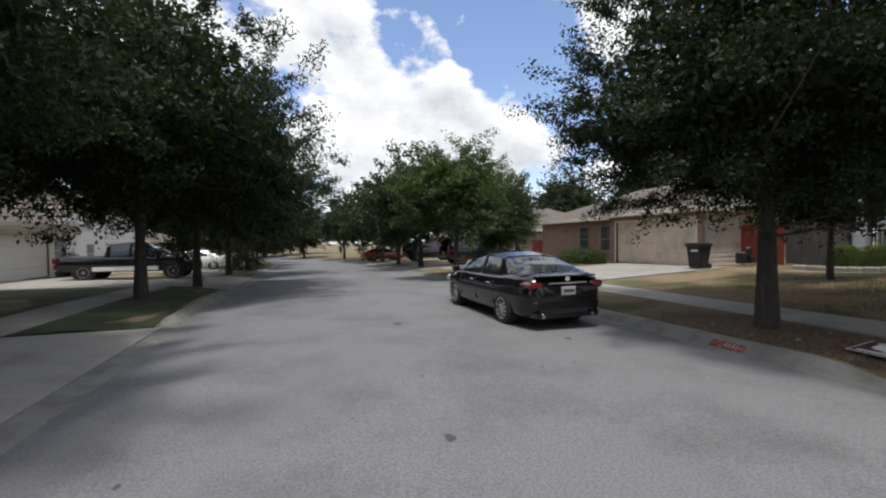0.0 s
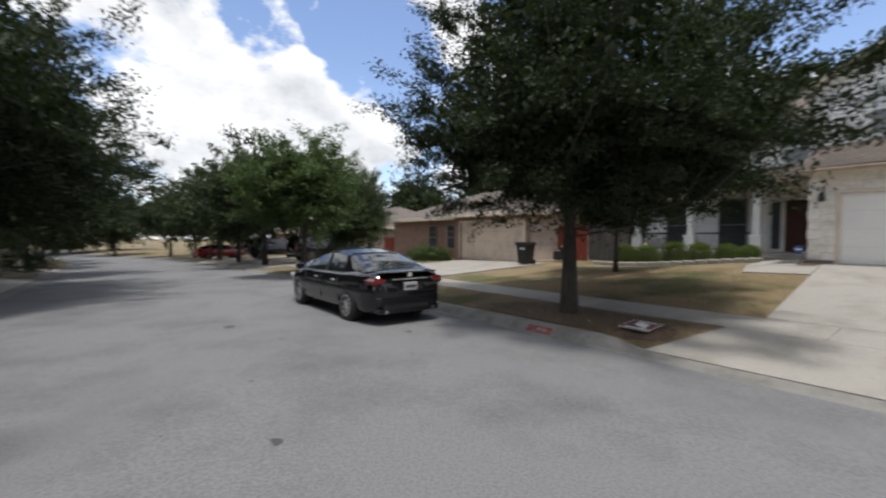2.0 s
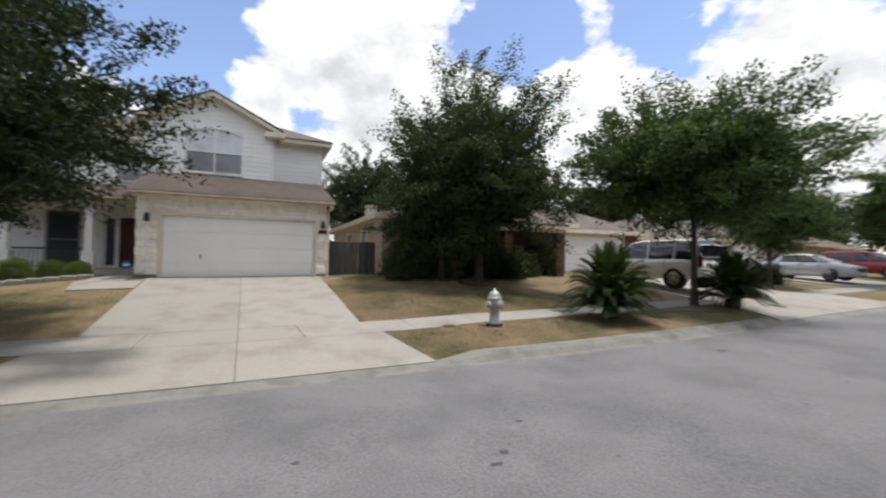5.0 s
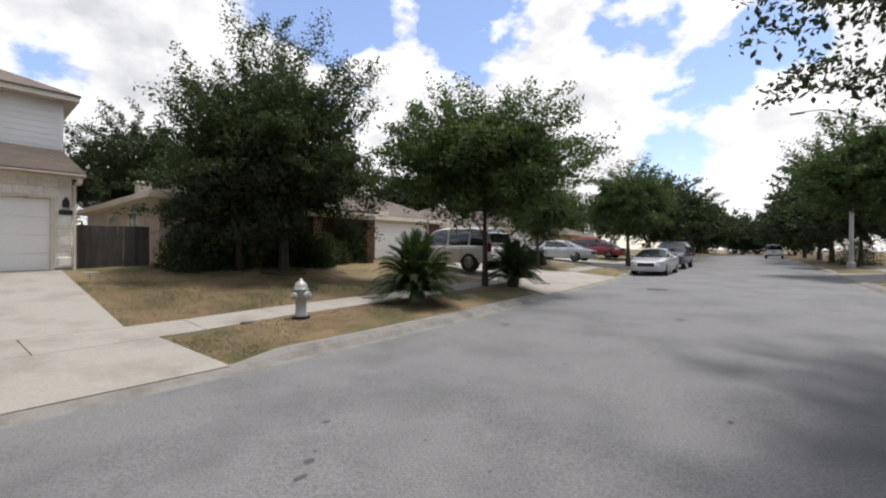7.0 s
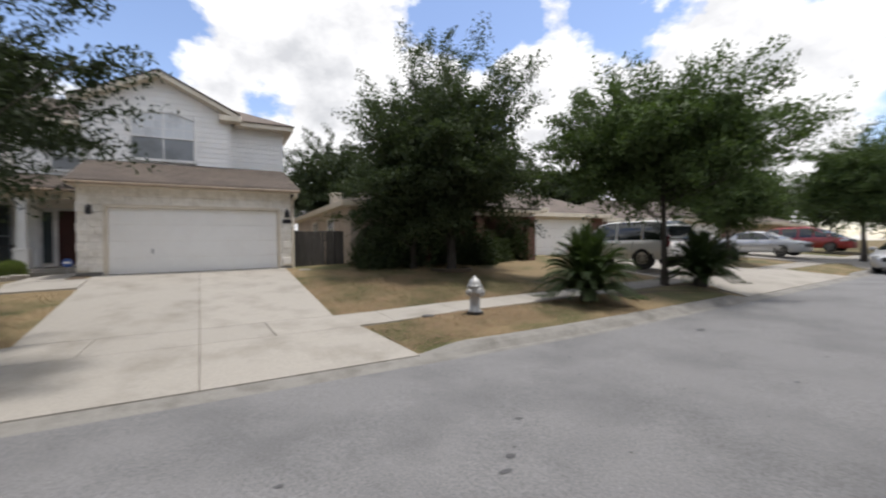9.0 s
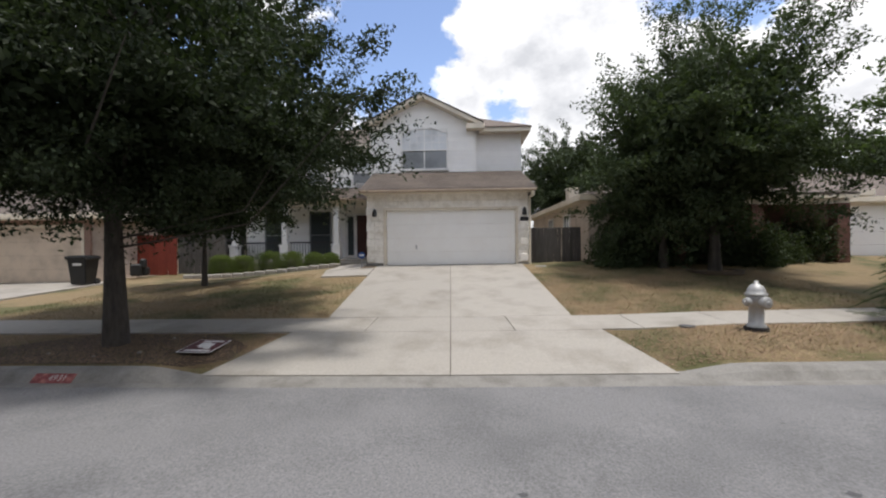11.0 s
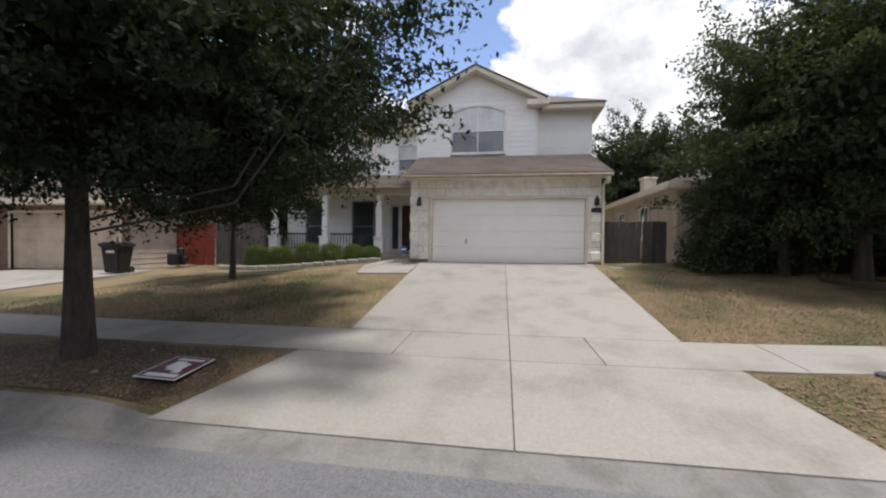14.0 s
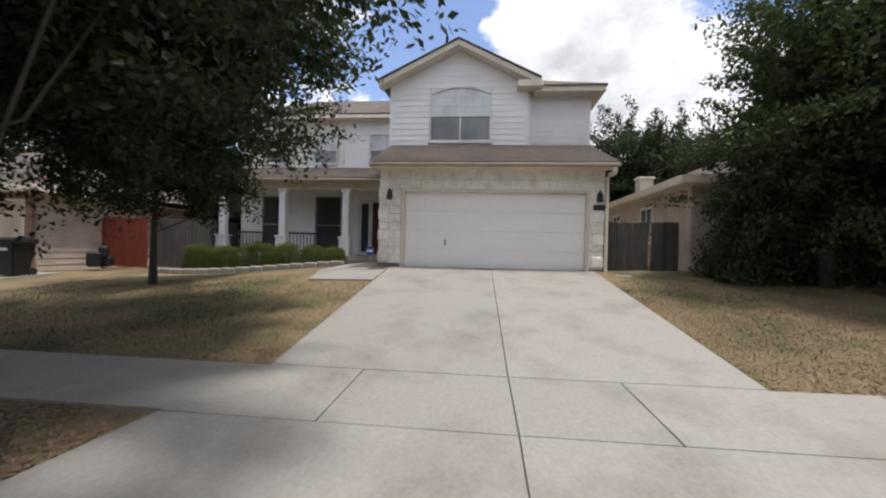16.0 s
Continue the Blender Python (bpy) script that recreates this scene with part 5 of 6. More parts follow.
def shrub(name, at, r, h, leaves, leaf, mat, seed, label, boxy=0.0, category="bush"):
    rng = np.random.default_rng(seed)
    s = empty(name, at)
    tagged(s, label, category)
    d = rng.normal(size=(leaves, 3)); d /= np.linalg.norm(d, axis=1)[:, None]
    d[:, 2] = np.abs(d[:, 2])
    if boxy:
        m = np.abs(d / [1, 1, 1]).max(1)
        d = d * (1 - boxy) + boxy * d / m[:, None] * 0.86
    lump = 1 + (0.04 if boxy else 0.10) * np.sin(4 * np.arctan2(d[:, 1], d[:, 0]) + seed) + (0.03 if boxy else 0.07) * np.sin(7 * d[:, 2] + 3 * d[:, 0] + seed)
    if not boxy:
        lump = lump + 0.20 * np.sin(6 * d[:, 0] + seed) * np.sin(5 * d[:, 1] + 2 * seed) + 0.12 * np.sin(11 * d[:, 1] + 9 * d[:, 2])
    p = d * (rng.uniform(0.72 if boxy else 0.45, 1.02, leaves) * lump)[:, None] * [r[0], r[1], h]
    ob = new("foliage", leaf_mesh("foliage", p, None, leaf, mat, rng, droop=0.0 if boxy else -0.2)); ob.parent = s
    bm = bmesh.new()
    for k in range(7):
        a = 2 * math.pi * k / 7
        limb(bm, [(0.06 * math.cos(a), 0.06 * math.sin(a), -0.05), (r[0] * 0.4 * math.cos(a), r[1] * 0.4 * math.sin(a), h * 0.5), (r[0] * 0.7 * math.cos(a), r[1] * 0.7 * math.sin(a), h * 0.8)], [0.02, 0.015, 0.006], 5)
    part("woody_base", bm, "bark", s)
    return s


for k, (y, w, hh) in enumerate(((9.72, 0.45, 0.94), (8.74, 0.46, 0.94), (7.62, 0.48, 1.14), (6.66, 0.46, 1.1), (5.72, 0.40, 1.02), (4.98, 0.38, 0.98))):
    b = shrub("hedge_bush", (18.6, y, 0.64), (0.55, w, 1), hh * 0.92, 20000, 0.034, "leaf_hedge", 60 + k, "clipped rounded green hedge bush before the porch", boxy=0.62)
    b["group"] = "clipped bushes before the porch"
for k, (x, y, rx, ry, hh, mt) in enumerate(((15.4, -5.6, 0.9, 0.8, 1.5, "leaf_yard"), (15.6, -7.0, 1.0, 0.9, 2.1, "leaf_yard"), (15.2, -10.1, 0.9, 1.0, 1.5, "leaf_yard"), (16.2, -12.6, 0.8, 1.0, 1.9, "leaf_yard"), (16.0, -6.2, 0.9, 0.9, 2.6, "leaf_yard"), (15.8, -8.9, 1.0, 1.3, 2.0, "leaf_yard"), (15.9, -11.2, 0.9, 0.9, 1.0, "leaf_yard"), (15.6, 21.3, 0.9, 1.3, 1.0, "leaf_bright"), (15.9, 19.9, 0.6, 0.6, 0.7, "leaf_bright"), (-5.4, -45, 1.6, 1.6, 2.4, "leaf"), (-4.2, 33.2, 1.6, 1.2, 2.0, "leaf"), (-12.4, 29.6, 0.6, 0.8, 1.3, "leaf"), (13.5, -24.5, 1.0, 1.0, 1.1, "leaf"))):
    xx = x + (bend(y) if abs(x) < 8 else 0)
    shrub("shrub", (xx, y, ground_z(xx, y) - 0.02), (rx, ry, 1), hh, 7000, 0.10, mt, 80 + k, "loose leafy green shrub growing beside the house" if abs(x) > 10 else "dark clipped shrub in the verge")


def sago(at, r, h, seed, n=120):
    """A sago palm: arching fronds, each a rib with two rows of narrow leaflets."""
    rng = np.random.default_rng(seed)
    s = empty("sago_palm", at)
    tagged(s, "sago palm with stiff dark green fronds in the verge", "palm")
    part("trunk", lathe([(0.14, -0.1), (0.2, 0.05), (0.2, 0.2), (0.1, 0.3)], 12), "bark", s, "stubby scaly trunk")
    for k in range(n):
        a = 2 * math.pi * (k * 0.381966)
        el = radians(4 + 74 * rng.uniform() ** 1.15)
        L = r * rng.uniform(0.85, 1.15)
        bm = bmesh.new()
        pts = []
        for q in np.linspace(0, 1, 12):
            horiz = L * q * math.cos(el) * (1 + 0.15 * q)
            z = 0.2 + h * q * math.sin(el) - (0.78 * L * (0.75 + 0.35 * math.cos(el)) - 0.1) * q ** 2.6 + 0.34 * q
            pts.append(Vector((math.cos(a) * horiz, math.sin(a) * horiz, max(z, 0.10 + 0.05 * q))))
        limb(bm, pts, [0.012 - 0.008 * j / 11 for j in range(12)], 4)
        sidev = Vector((-math.sin(a), math.cos(a), 0))
        for j in range(1, 34):
            f = 0.12 + 0.88 * j / 34
            i = min(int(f * 11), 10)
            p = pts[i].lerp(pts[i + 1], f * 11 - i)
            fwd = (pts[i + 1] - pts[i]).normalized()
            ln = 0.20 * math.sin(math.pi * min(1, 0.12 + 0.86 * f)) + 0.03
            for sg in (-1, 1):
                tip = p + sidev * sg * ln * 0.8 + fwd * ln * 0.7 + Vector((0, 0, 0.35 * ln))
                wv = fwd * 0.011
                bm.faces.new([bm.verts.new(p - wv), bm.verts.new(p + wv), bm.verts.new(tip)])
        part("frond", bm, "leaf_palm", s)
    return s


sago((7.75 + bend(-8.4), -8.35, ground_z(7.75 + bend(-8.4), -8.35)), 1.1, 1.9, 5, 190)
sago((7.7 + bend(-13.2), -13.35, ground_z(7.7 + bend(-13.2), -13.35)), 1.0, 1.7, 9, 170)


# ---- vehicles ----
def curve(pts, x):
    for (a, va), (b, vb) in zip(pts, pts[1:]):
        if x <= b:
            f = (x - a) / (b - a) if b > a else 0
            f = f * f * (3 - 2 * f) * 0.5 + f * 0.5
            return va + (vb - va) * f
    return pts[-1][1]


def wheel(car, x, y, R, rim=0.66, n=10):
    w = empty("wheel")
    w.parent = car
    w.location = (x, y, R)
    sgn = 1 if y > 0 else -1
    t = part("tyre", lathe([(R * rim, -0.105), (R * 0.93, -0.105), (R, -0.075), (R, 0.075), (R * 0.93, 0.105), (R * rim, 0.105)], 28, "Y", True), "tyre", w, smooth=False)
    bm = lathe([(R * rim * 0.98, -0.09), (R * rim, 0.085 * sgn), (R * rim * 0.93, 0.10 * sgn), (R * rim * 0.88, 0.03 * sgn)], 28, "Y")
    part("rim_barrel", bm, "black", w)
    sp = bmesh.new()
    for k in range(n):
        m = Matrix.Rotation(2 * math.pi * k / n, 4, "Y")
        box(sp, -0.018, 0.018, 0.055 * sgn, 0.088 * sgn, 0.04, R * rim * 0.97, m=m)
    b2 = lathe([(0.0, 0.05 * sgn), (0.06, 0.06 * sgn), (0.055, 0.098 * sgn), (0.01, 0.104 * sgn)], 14, "Y")
    me = bpy.data.meshes.new("t"); b2.to_mesh(me); b2.free(); sp.from_mesh(me)
    rg = lathe([(R * rim * 0.93, 0.06 * sgn), (R * rim * 1.0, 0.06 * sgn), (R * rim * 1.0, 0.107 * sgn), (R * rim * 0.93, 0.107 * sgn)], 28, "Y", True)
    rg.to_mesh(me); rg.free(); sp.from_mesh(me)
    part("spokes", sp, "alloy", w, "silver alloy spokes")


def vehicle(kind, name, label, paint, x, y, heading, z=None):
    """heading: degrees, 0 drives towards +x. Local x is forward."""
    S = dict(
        sedan=dict(L=4.86, W=1.83, wb=2.78, rear=1.05, R=0.33,
                   deck=[(-2.43, 0.86), (-2.38, 0.99), (-2.2, 1.055), (-1.6, 1.07), (-0.9, 1.0), (0.9, 0.98), (1.25, 0.98), (1.9, 0.87), (2.25, 0.76), (2.43, 0.60)],
                   half=[(-2.43, 0.66), (-2.33, 0.80), (-2.0, 0.885), (-1.3, 0.915), (1.2, 0.915), (1.9, 0.87), (2.28, 0.74), (2.43, 0.52)],
                   low=[(-2.43, 0.34), (-2.0, 0.22), (1.9, 0.2), (2.43, 0.24)],
                   cab=[(-2.02, 1.055, 0.0), (-1.5, 1.25, 0.55), (-1.0, 1.395, 0.9), (-0.5, 1.462, 1.0), (0.0, 1.468, 1.0), (0.45, 1.40, 0.92), (0.9, 1.20, 0.6), (1.36, 0.965, 0.0)], roof=(-1.05, 0.5), belt=0.95, cw=(0.80, 0.57), pillars=(-1.02, -0.12)),
        suv=dict(L=5.1, W=1.98, wb=3.02, rear=1.05, R=0.39,
                 deck=[(-2.55, 0.9), (-2.5, 1.1), (-2.2, 1.14), (0.9, 1.14), (1.25, 1.15), (2.1, 1.08), (2.42, 0.98), (2.55, 0.75)],
                 half=[(-2.55, 0.86), (-2.4, 0.95), (-1.8, 0.99), (1.6, 0.99), (2.3, 0.93), (2.55, 0.75)],
                 low=[(-2.55, 0.45), (-2.0, 0.34), (2.0, 0.32), (2.55, 0.38)],
                 cab=[(-2.50, 1.14, 0.0), (-2.40, 1.55, 0.8), (-2.22, 1.80, 0.98), (-1.5, 1.86, 1.0), (0.0, 1.86, 1.0), (0.45, 1.80, 0.95), (0.85, 1.5, 0.6), (1.4, 1.13, 0.0)], roof=(-2.35, 0.52), belt=1.10, cw=(0.93, 0.74), pillars=(-1.45, -0.32)),
        van=dict(L=5.0, W=1.95, wb=3.0, rear=1.0, R=0.34,
                 deck=[(-2.5, 0.9), (-2.45, 1.05), (1.0, 1.05), (1.7, 1.0), (2.3, 0.85), (2.5, 0.65)], half=[(-2.5, 0.85), (-2.3, 0.95), (1.5, 0.96), (2.25, 0.85), (2.5, 0.6)], low=[(-2.5, 0.3), (2.5, 0.22)],
                 cab=[(-2.46, 1.05, 0.0), (-2.36, 1.5, 0.85), (-2.1, 1.70, 1.0), (0.0, 1.74, 1.0), (0.5, 1.66, 0.95), (1.1, 1.35, 0.6), (1.8, 1.02, 0.0)], roof=(-2.3, 0.7), belt=1.02, cw=(0.9, 0.68), pillars=(-1.4, -0.3, 0.6)),
        pickup=dict(L=5.8, W=2.0, wb=3.68, rear=1.15, R=0.40,
                    deck=[(-2.9, 0.85), (-2.86, 1.16), (-0.7, 1.16), (0.9, 1.14), (1.6, 1.15), (2.4, 1.10), (2.75, 1.0), (2.9, 0.78)], half=[(-2.9, 0.93), (-2.7, 0.985), (2.2, 0.99), (2.7, 0.92), (2.9, 0.75)], low=[(-2.9, 0.5), (-2.2, 0.42), (2.2, 0.38), (2.9, 0.4)],
                    cab=[(-0.95, 1.16, 0.0), (-0.9, 1.5, 0.85), (-0.72, 1.80, 1.0), (0.0, 1.86, 1.0), (0.55, 1.82, 0.97), (0.95, 1.58, 0.7), (1.55, 1.14, 0.0)], roof=(-0.85, 0.66), belt=1.12, cw=(0.92, 0.70), pillars=(-0.82, 0.12)))[kind]
    c = empty(name)
    tagged(c, label, "car" if kind != "pickup" else "pickup")
    P = "paint_" + paint
    half = S["L"] / 2
    # lower body: loft of cross sections
    bm = bmesh.new()
    rings = []
    for k in range(41):
        xx = -half + S["L"] * k / 40
        zt, w, zl = curve(S["deck"], xx), curve(S["half"], xx), curve(S["low"], xx)
        zb = min(S["belt"], zt - 0.05)
        sec = [(w * 0.86, zl), (w * 0.965, zl + 0.08), (w, zl + (zb - zl) * 0.5), (w * 0.99, zl + (zb - zl) * 0.72), (w * 0.955, zb - 0.02), (w * 0.90, zb + (zt - zb) * 0.62), (w * 0.6, zt - 0.006), (0, zt)]
        rings.append([bm.verts.new((xx, s * q, zz)) for s, lst in ((1, sec), (-1, sec[-2::-1])) for q, zz in lst])
    n = len(rings[0])
    for a, b in zip(rings, rings[1:]):
        for j in range(n - 1):
            bm.faces.new((a[j], b[j], b[j + 1], a[j + 1]))
        bm.faces.new((a[n - 1], b[n - 1], b[0], a[0]))
    bm.faces.new(rings[0]); bm.faces.new(rings[-1][::-1])
    part("body", bm, P, c, smooth=True)
    # glasshouse
    bm = bmesh.new(); rings = []
    xs = [S["cab"][0][0] + (S["cab"][-1][0] - S["cab"][0][0]) * k / 28 for k in range(29)]

    def cab(xx):
        return curve([(a, b) for a, b, _ in S["cab"]], xx), curve([(a, f) for a, _, f in S["cab"]], xx)

    def cab_sec(xx, grow=0.0):
        zt, f = cab(xx)
        wb, wt = S["cw"][0] + grow, S["cw"][1] + grow
        zb = min(S["belt"], zt - 0.02)
        wtop = wb + (wt - wb) * (zt - zb) / (max(q[1] for q in S["cab"]) - zb)
        return [(wb, zb - 0.03), (wtop + 0.035, zt - 0.075 * f + grow), (wtop - 0.06, zt - 0.02 * f + grow), (wtop * 0.5, zt + grow), (0, zt + 0.008 * f + grow)]
    for xx in xs:
        sec = cab_sec(xx)
        rings.append([bm.verts.new((xx, s * q, zz)) for s, lst in ((1, sec), (-1, sec[-2::-1])) for q, zz in lst])
    n = len(rings[0])
    for a, b in zip(rings, rings[1:]):
        for j in range(n - 1):
            bm.faces.new((a[j], b[j], b[j + 1], a[j + 1]))
    part("glasshouse", bm, "carglass", c, "dark tinted glass", smooth=True)
    # roof skin with rails down to the deck
    bm = bmesh.new(); rings = []
    r0, r1 = S["roof"]
    for k in range(15):
        sec = cab_sec(r0 + (r1 - r0) * k / 14, 0.012)[1:]
        rings.append([bm.verts.new((r0 + (r1 - r0) * k / 14, s * q, zz)) for s, lst in ((1, sec), (-1, sec[-2::-1])) for q, zz in lst])
    n = len(rings[0])
    for a, b in zip(rings, rings[1:]):
        for j in range(n - 1):
            bm.faces.new((a[j], b[j], b[j + 1], a[j + 1]))
    part("roof_panel", bm, P, c, smooth=True)

    def strip(x_at_belt, x_at_roof, w0, w1, name, mat):
        for s in (1, -1):
            bm = bmesh.new()
            vs = []
            for f in np.linspace(0, 1, 5):
                xx = x_at_belt + (x_at_roof - x_at_belt) * f
                ww = w0 + (w1 - w0) * f
                for sx_ in (-ww / 2, ww / 2):
                    sec = cab_sec(xx + sx_, 0.010)
                    (y0_, z0_), (y1_, z1_) = sec[0], sec[1]
                    zr = cab_sec(x_at_roof, 0.01)[1][1]
                    zz = S["belt"] - 0.03 + (zr - S["belt"] + 0.03) * f
                    yy = S["cw"][0] + 0.012 + (cab_sec(x_at_roof, 0.012)[1][0] - S["cw"][0] - 0.012) * f
                    vs.append(bm.verts.new((xx + sx_, s * yy, zz)))
            for q in range(0, len(vs) - 2, 2):
                bm.faces.new((vs[q], vs[q + 1], vs[q + 3], vs[q + 2]))
            part(name, bm, mat, c)
    for k, px in enumerate(S["pillars"]):
        strip(px - 0.02, px, 0.10, 0.08, "pillar", P if kind != "sedan" or k == 0 else "black")
    strip(S["cab"][-1][0] - 0.18, r1 - 0.04, 0.14, 0.10, "front_pillar", P)
    strip(S["cab"][0][0] + (0.62 if kind == "sedan" else 0.16), r0 + 0.06, 0.30 if kind == "sedan" else 0.2, 0.14, "rear_pillar", P)
    # wheels, and dark discs on the uncut body for the shaded wheel wells
    xr = -half + S["rear"]
    for xx in (xr, xr + S["wb"]):
        for s in (1, -1):
            w = curve(S["half"], xx)
            a = part("wheel_arch", lathe([(0.0, 0), (S["R"] * 1.14, 0), (S["R"] * 1.14, 0.2), (0.0, 0.2)], 28, "Y"), "tyre", c, "dark disc standing for the shaded wheel opening")
            a.location = (xx, s * (w - 0.195), S["R"] + 0.02)
            if s < 0:
                a.location.y = -(w * 0.972 + 0.004)
            else:
                a.location.y = w * 0.972 + 0.004 - 0.2
            wheel(c, xx, s * (w - 0.105), S["R"], 0.68 if kind == "sedan" else 0.62)
    # trim: lights, bumpers, plates, mirrors, handles
    wr = curve(S["half"], -half + 0.12)
    zt = curve(S["deck"], -half + 0.15)
    for s in (1, -1):
        if kind == "sedan":
            bm = boxes((-half + 0.012, -half + 0.42, s * (wr - 0.28), s * (wr + 0.035), zt - 0.23, zt - 0.085), bevel=0.045)
        else:
            bm = boxes((-half - 0.012, -half + 0.14, s * (wr - 0.08), s * (wr + 0.03), zt - 0.30, zt + (0.12 if kind in ("suv", "van") else -0.03)), bevel=0.02)
        part("taillight", bm, "taillight", c, "red taillight")
        wf = curve(S["half"], half - 0.25)
        part("headlight", boxes((half - 0.50, half - 0.09, s * (wf - 0.30), s * (wf + 0.03), curve(S["deck"], half - 0.3) - 0.17, curve(S["deck"], half - 0.3) - 0.03), bevel=0.03), "headlight", c, "clear headlight")
        xm = S["cab"][-1][0] - 0.32
        part("wing_mirror", boxes((xm - 0.06, xm + 0.06, s * (S["W"] / 2 - 0.02), s * (S["W"] / 2 + 0.17), S["belt"] + 0.0, S["belt"] + 0.15), bevel=0.03), P, c)
        for hx in (xr + 0.55, xr + 1.5):
            part("door_handle", boxes((hx, hx + 0.2, s * (S["W"] / 2 - 0.04), s * (S["W"] / 2 - 0.005), S["belt"] - 0.16, S["belt"] - 0.125), bevel=0.008), "chrome" if kind == "sedan" else P, c)
        for hx in (xr + 0.38, xr + 1.32, xr + 2.3):
            part("door_gap", boxes((hx, hx + 0.008, s * (S["W"] / 2 - 0.07), s * (S["W"] / 2 - 0.0005), 0.38, S["belt"] - 0.06)), "black", c)
    part("rear_bumper", boxes((-half - 0.015, -half + 0.2, -wr * 0.93, wr * 0.93, 0.36 if kind == "sedan" else 0.48, 0.62 if kind == "sedan" else 0.72), bevel=0.07), "chrome" if kind == "pickup" else P, c)
    part("rear_valance", boxes((-half + 0.0, -half + 0.3, -wr * 0.9, wr * 0.9, 0.24 if kind == "sedan" else 0.36, 0.37 if kind == "sedan" else 0.49), bevel=0.03), P if kind == "sedan" else "black", c)
    pz = zt - 0.26 if kind == "sedan" else 0.85
    part("licence_plate", boxes((-half - 0.022, -half + 0.05, -0.155, 0.155, pz - 0.08, pz + 0.08), bevel=0.006), "plate", c, "white licence plate")
    part("plate_text", boxes((-half - 0.0245, -half - 0.022, -0.12, 0.12, pz - 0.03, pz + 0.025)), "ink", c)
    if kind == "sedan":
        part("trunk_trim", boxes((-half - 0.012, -half + 0.06, -0.42, 0.42, zt - 0.125, zt - 0.095), bevel=0.008), "chrome", c, "chrome trunk strip")
        part("badge", lathe([(0.05, 0), (0.05, 0.012), (0.03, 0.016)], 16, "X"), "chrome", c).location = (-half + 0.02, 0, zt - 0.035)
        part("lip_spoiler", boxes((-half + 0.02, -half + 0.22, -0.66, 0.66, zt + 0.002, zt + 0.032), bevel=0.012), P, c)
        part("trunk_seam", boxes((-half - 0.008, -half + 0.3, -0.62, 0.62, 0.655, 0.662)), "black", c)
        for s in (1, -1):
            part("exhaust", lathe([(0.035, 0), (0.035, 0.12), (0.028, 0.12), (0.028, 0.02)], 12, "X"), "chrome", c).location = (-half - 0.01, s * 0.55, 0.29)
    if kind in ("suv", "van"):
        part("rear_window", boxes((-half + 0.07, -half + 0.12, -S["cw"][1] + 0.02, S["cw"][1] - 0.02, S["belt"] + 0.08, S["belt"] + 0.5)), "carglass", c)
        for s in (1, -1):
            part("roof_rail", boxes((S["roof"][0] + 0.2, S["roof"][1] - 0.3, s * (S["cw"][1] - 0.1) - 0.02, s * (S["cw"][1] - 0.1) + 0.02, max(q[1] for q in S["cab"]) + 0.03, max(q[1] for q in S["cab"]) + 0.06), bevel=0.008), P, c)
    if kind == "pickup":
        # deck is closed: a black plate gives the bed's shaded hollow
        part("cargo_bed", boxes((-2.8, -0.98, -0.82, 0.82, 1.165, 1.172)), "black", c, "flat dark plate standing for the shaded cargo bed")
        part("lower_panel", boxes((-1.4, 1.3, 0.985, 0.998, 0.46, 0.66), (-1.4, 1.3, -0.998, -0.985, 0.46, 0.66)), "paint_beige", c, "tan two-tone lower panel")
    fz = 0.55 if kind == "sedan" else 0.72
    part("grille", boxes((half - 0.10, half + 0.012, -0.42, 0.42, fz - 0.08, fz + 0.12), bevel=0.02), "chrome" if kind != "sedan" else "black", c)
    c.matrix_world = pose(x, y, road_top(x, y) if z is None else z, 0, 0, heading)
    return c


vehicle("sedan", "sedan", "black sedan parked at the kerb", "black", 4.86, 9.28, 90)
vehicle("sedan", "sedan", "silver sedan parked at the kerb facing the camera side", "silver", 5.55 + bend(-27), -27.2, 93)
vehicle("suv", "suv", "dark blue utility vehicle parked behind the silver sedan", "navy", 5.55 + bend(-34), -34.2, 93)


def on_drive(x, y):
    return ground_z(x, y) + 0.035


vehicle("suv", "suv", "pale beige utility vehicle on the driveway", "beige", 12.9, -15.9, 3, on_drive(12.9, -15.9))
vehicle("sedan", "sedan", "silver sedan on the driveway", "silver", 14.3, -30.2, 180, on_drive(14.3, -30.2))
vehicle("van", "van", "dark red minivan on a driveway", "red", 15.0, -38.5, 180, on_drive(15.0, -38.5))
vehicle("suv", "wagon", "white utility wagon parked across the street", "white", -1.6 + bend(-74), -74, -88)
vehicle("pickup", "pickup_truck", "black pickup truck with tan lower panel on the driveway", "black", -7.95, 25.2, 0, on_drive(-7.95, 25.2))
vehicle("sedan", "sedan", "white sedan on the driveway", "white", -7.6, 36.5, 180, on_drive(-7.6, 36.5))
vehicle("suv", "suv", "black utility vehicle on the driveway", "black", 12.3, 28.6, 0, on_drive(12.3, 28.6))
vehicle("suv", "jeep", "black off-road vehicle on the driveway", "black", 12.0, 39.2, 0, on_drive(12.0, 39.2))
vehicle("sedan", "sedan", "red sedan on a far driveway", "red", 9.2, 49.0, 10, on_drive(9.2, 49.0))


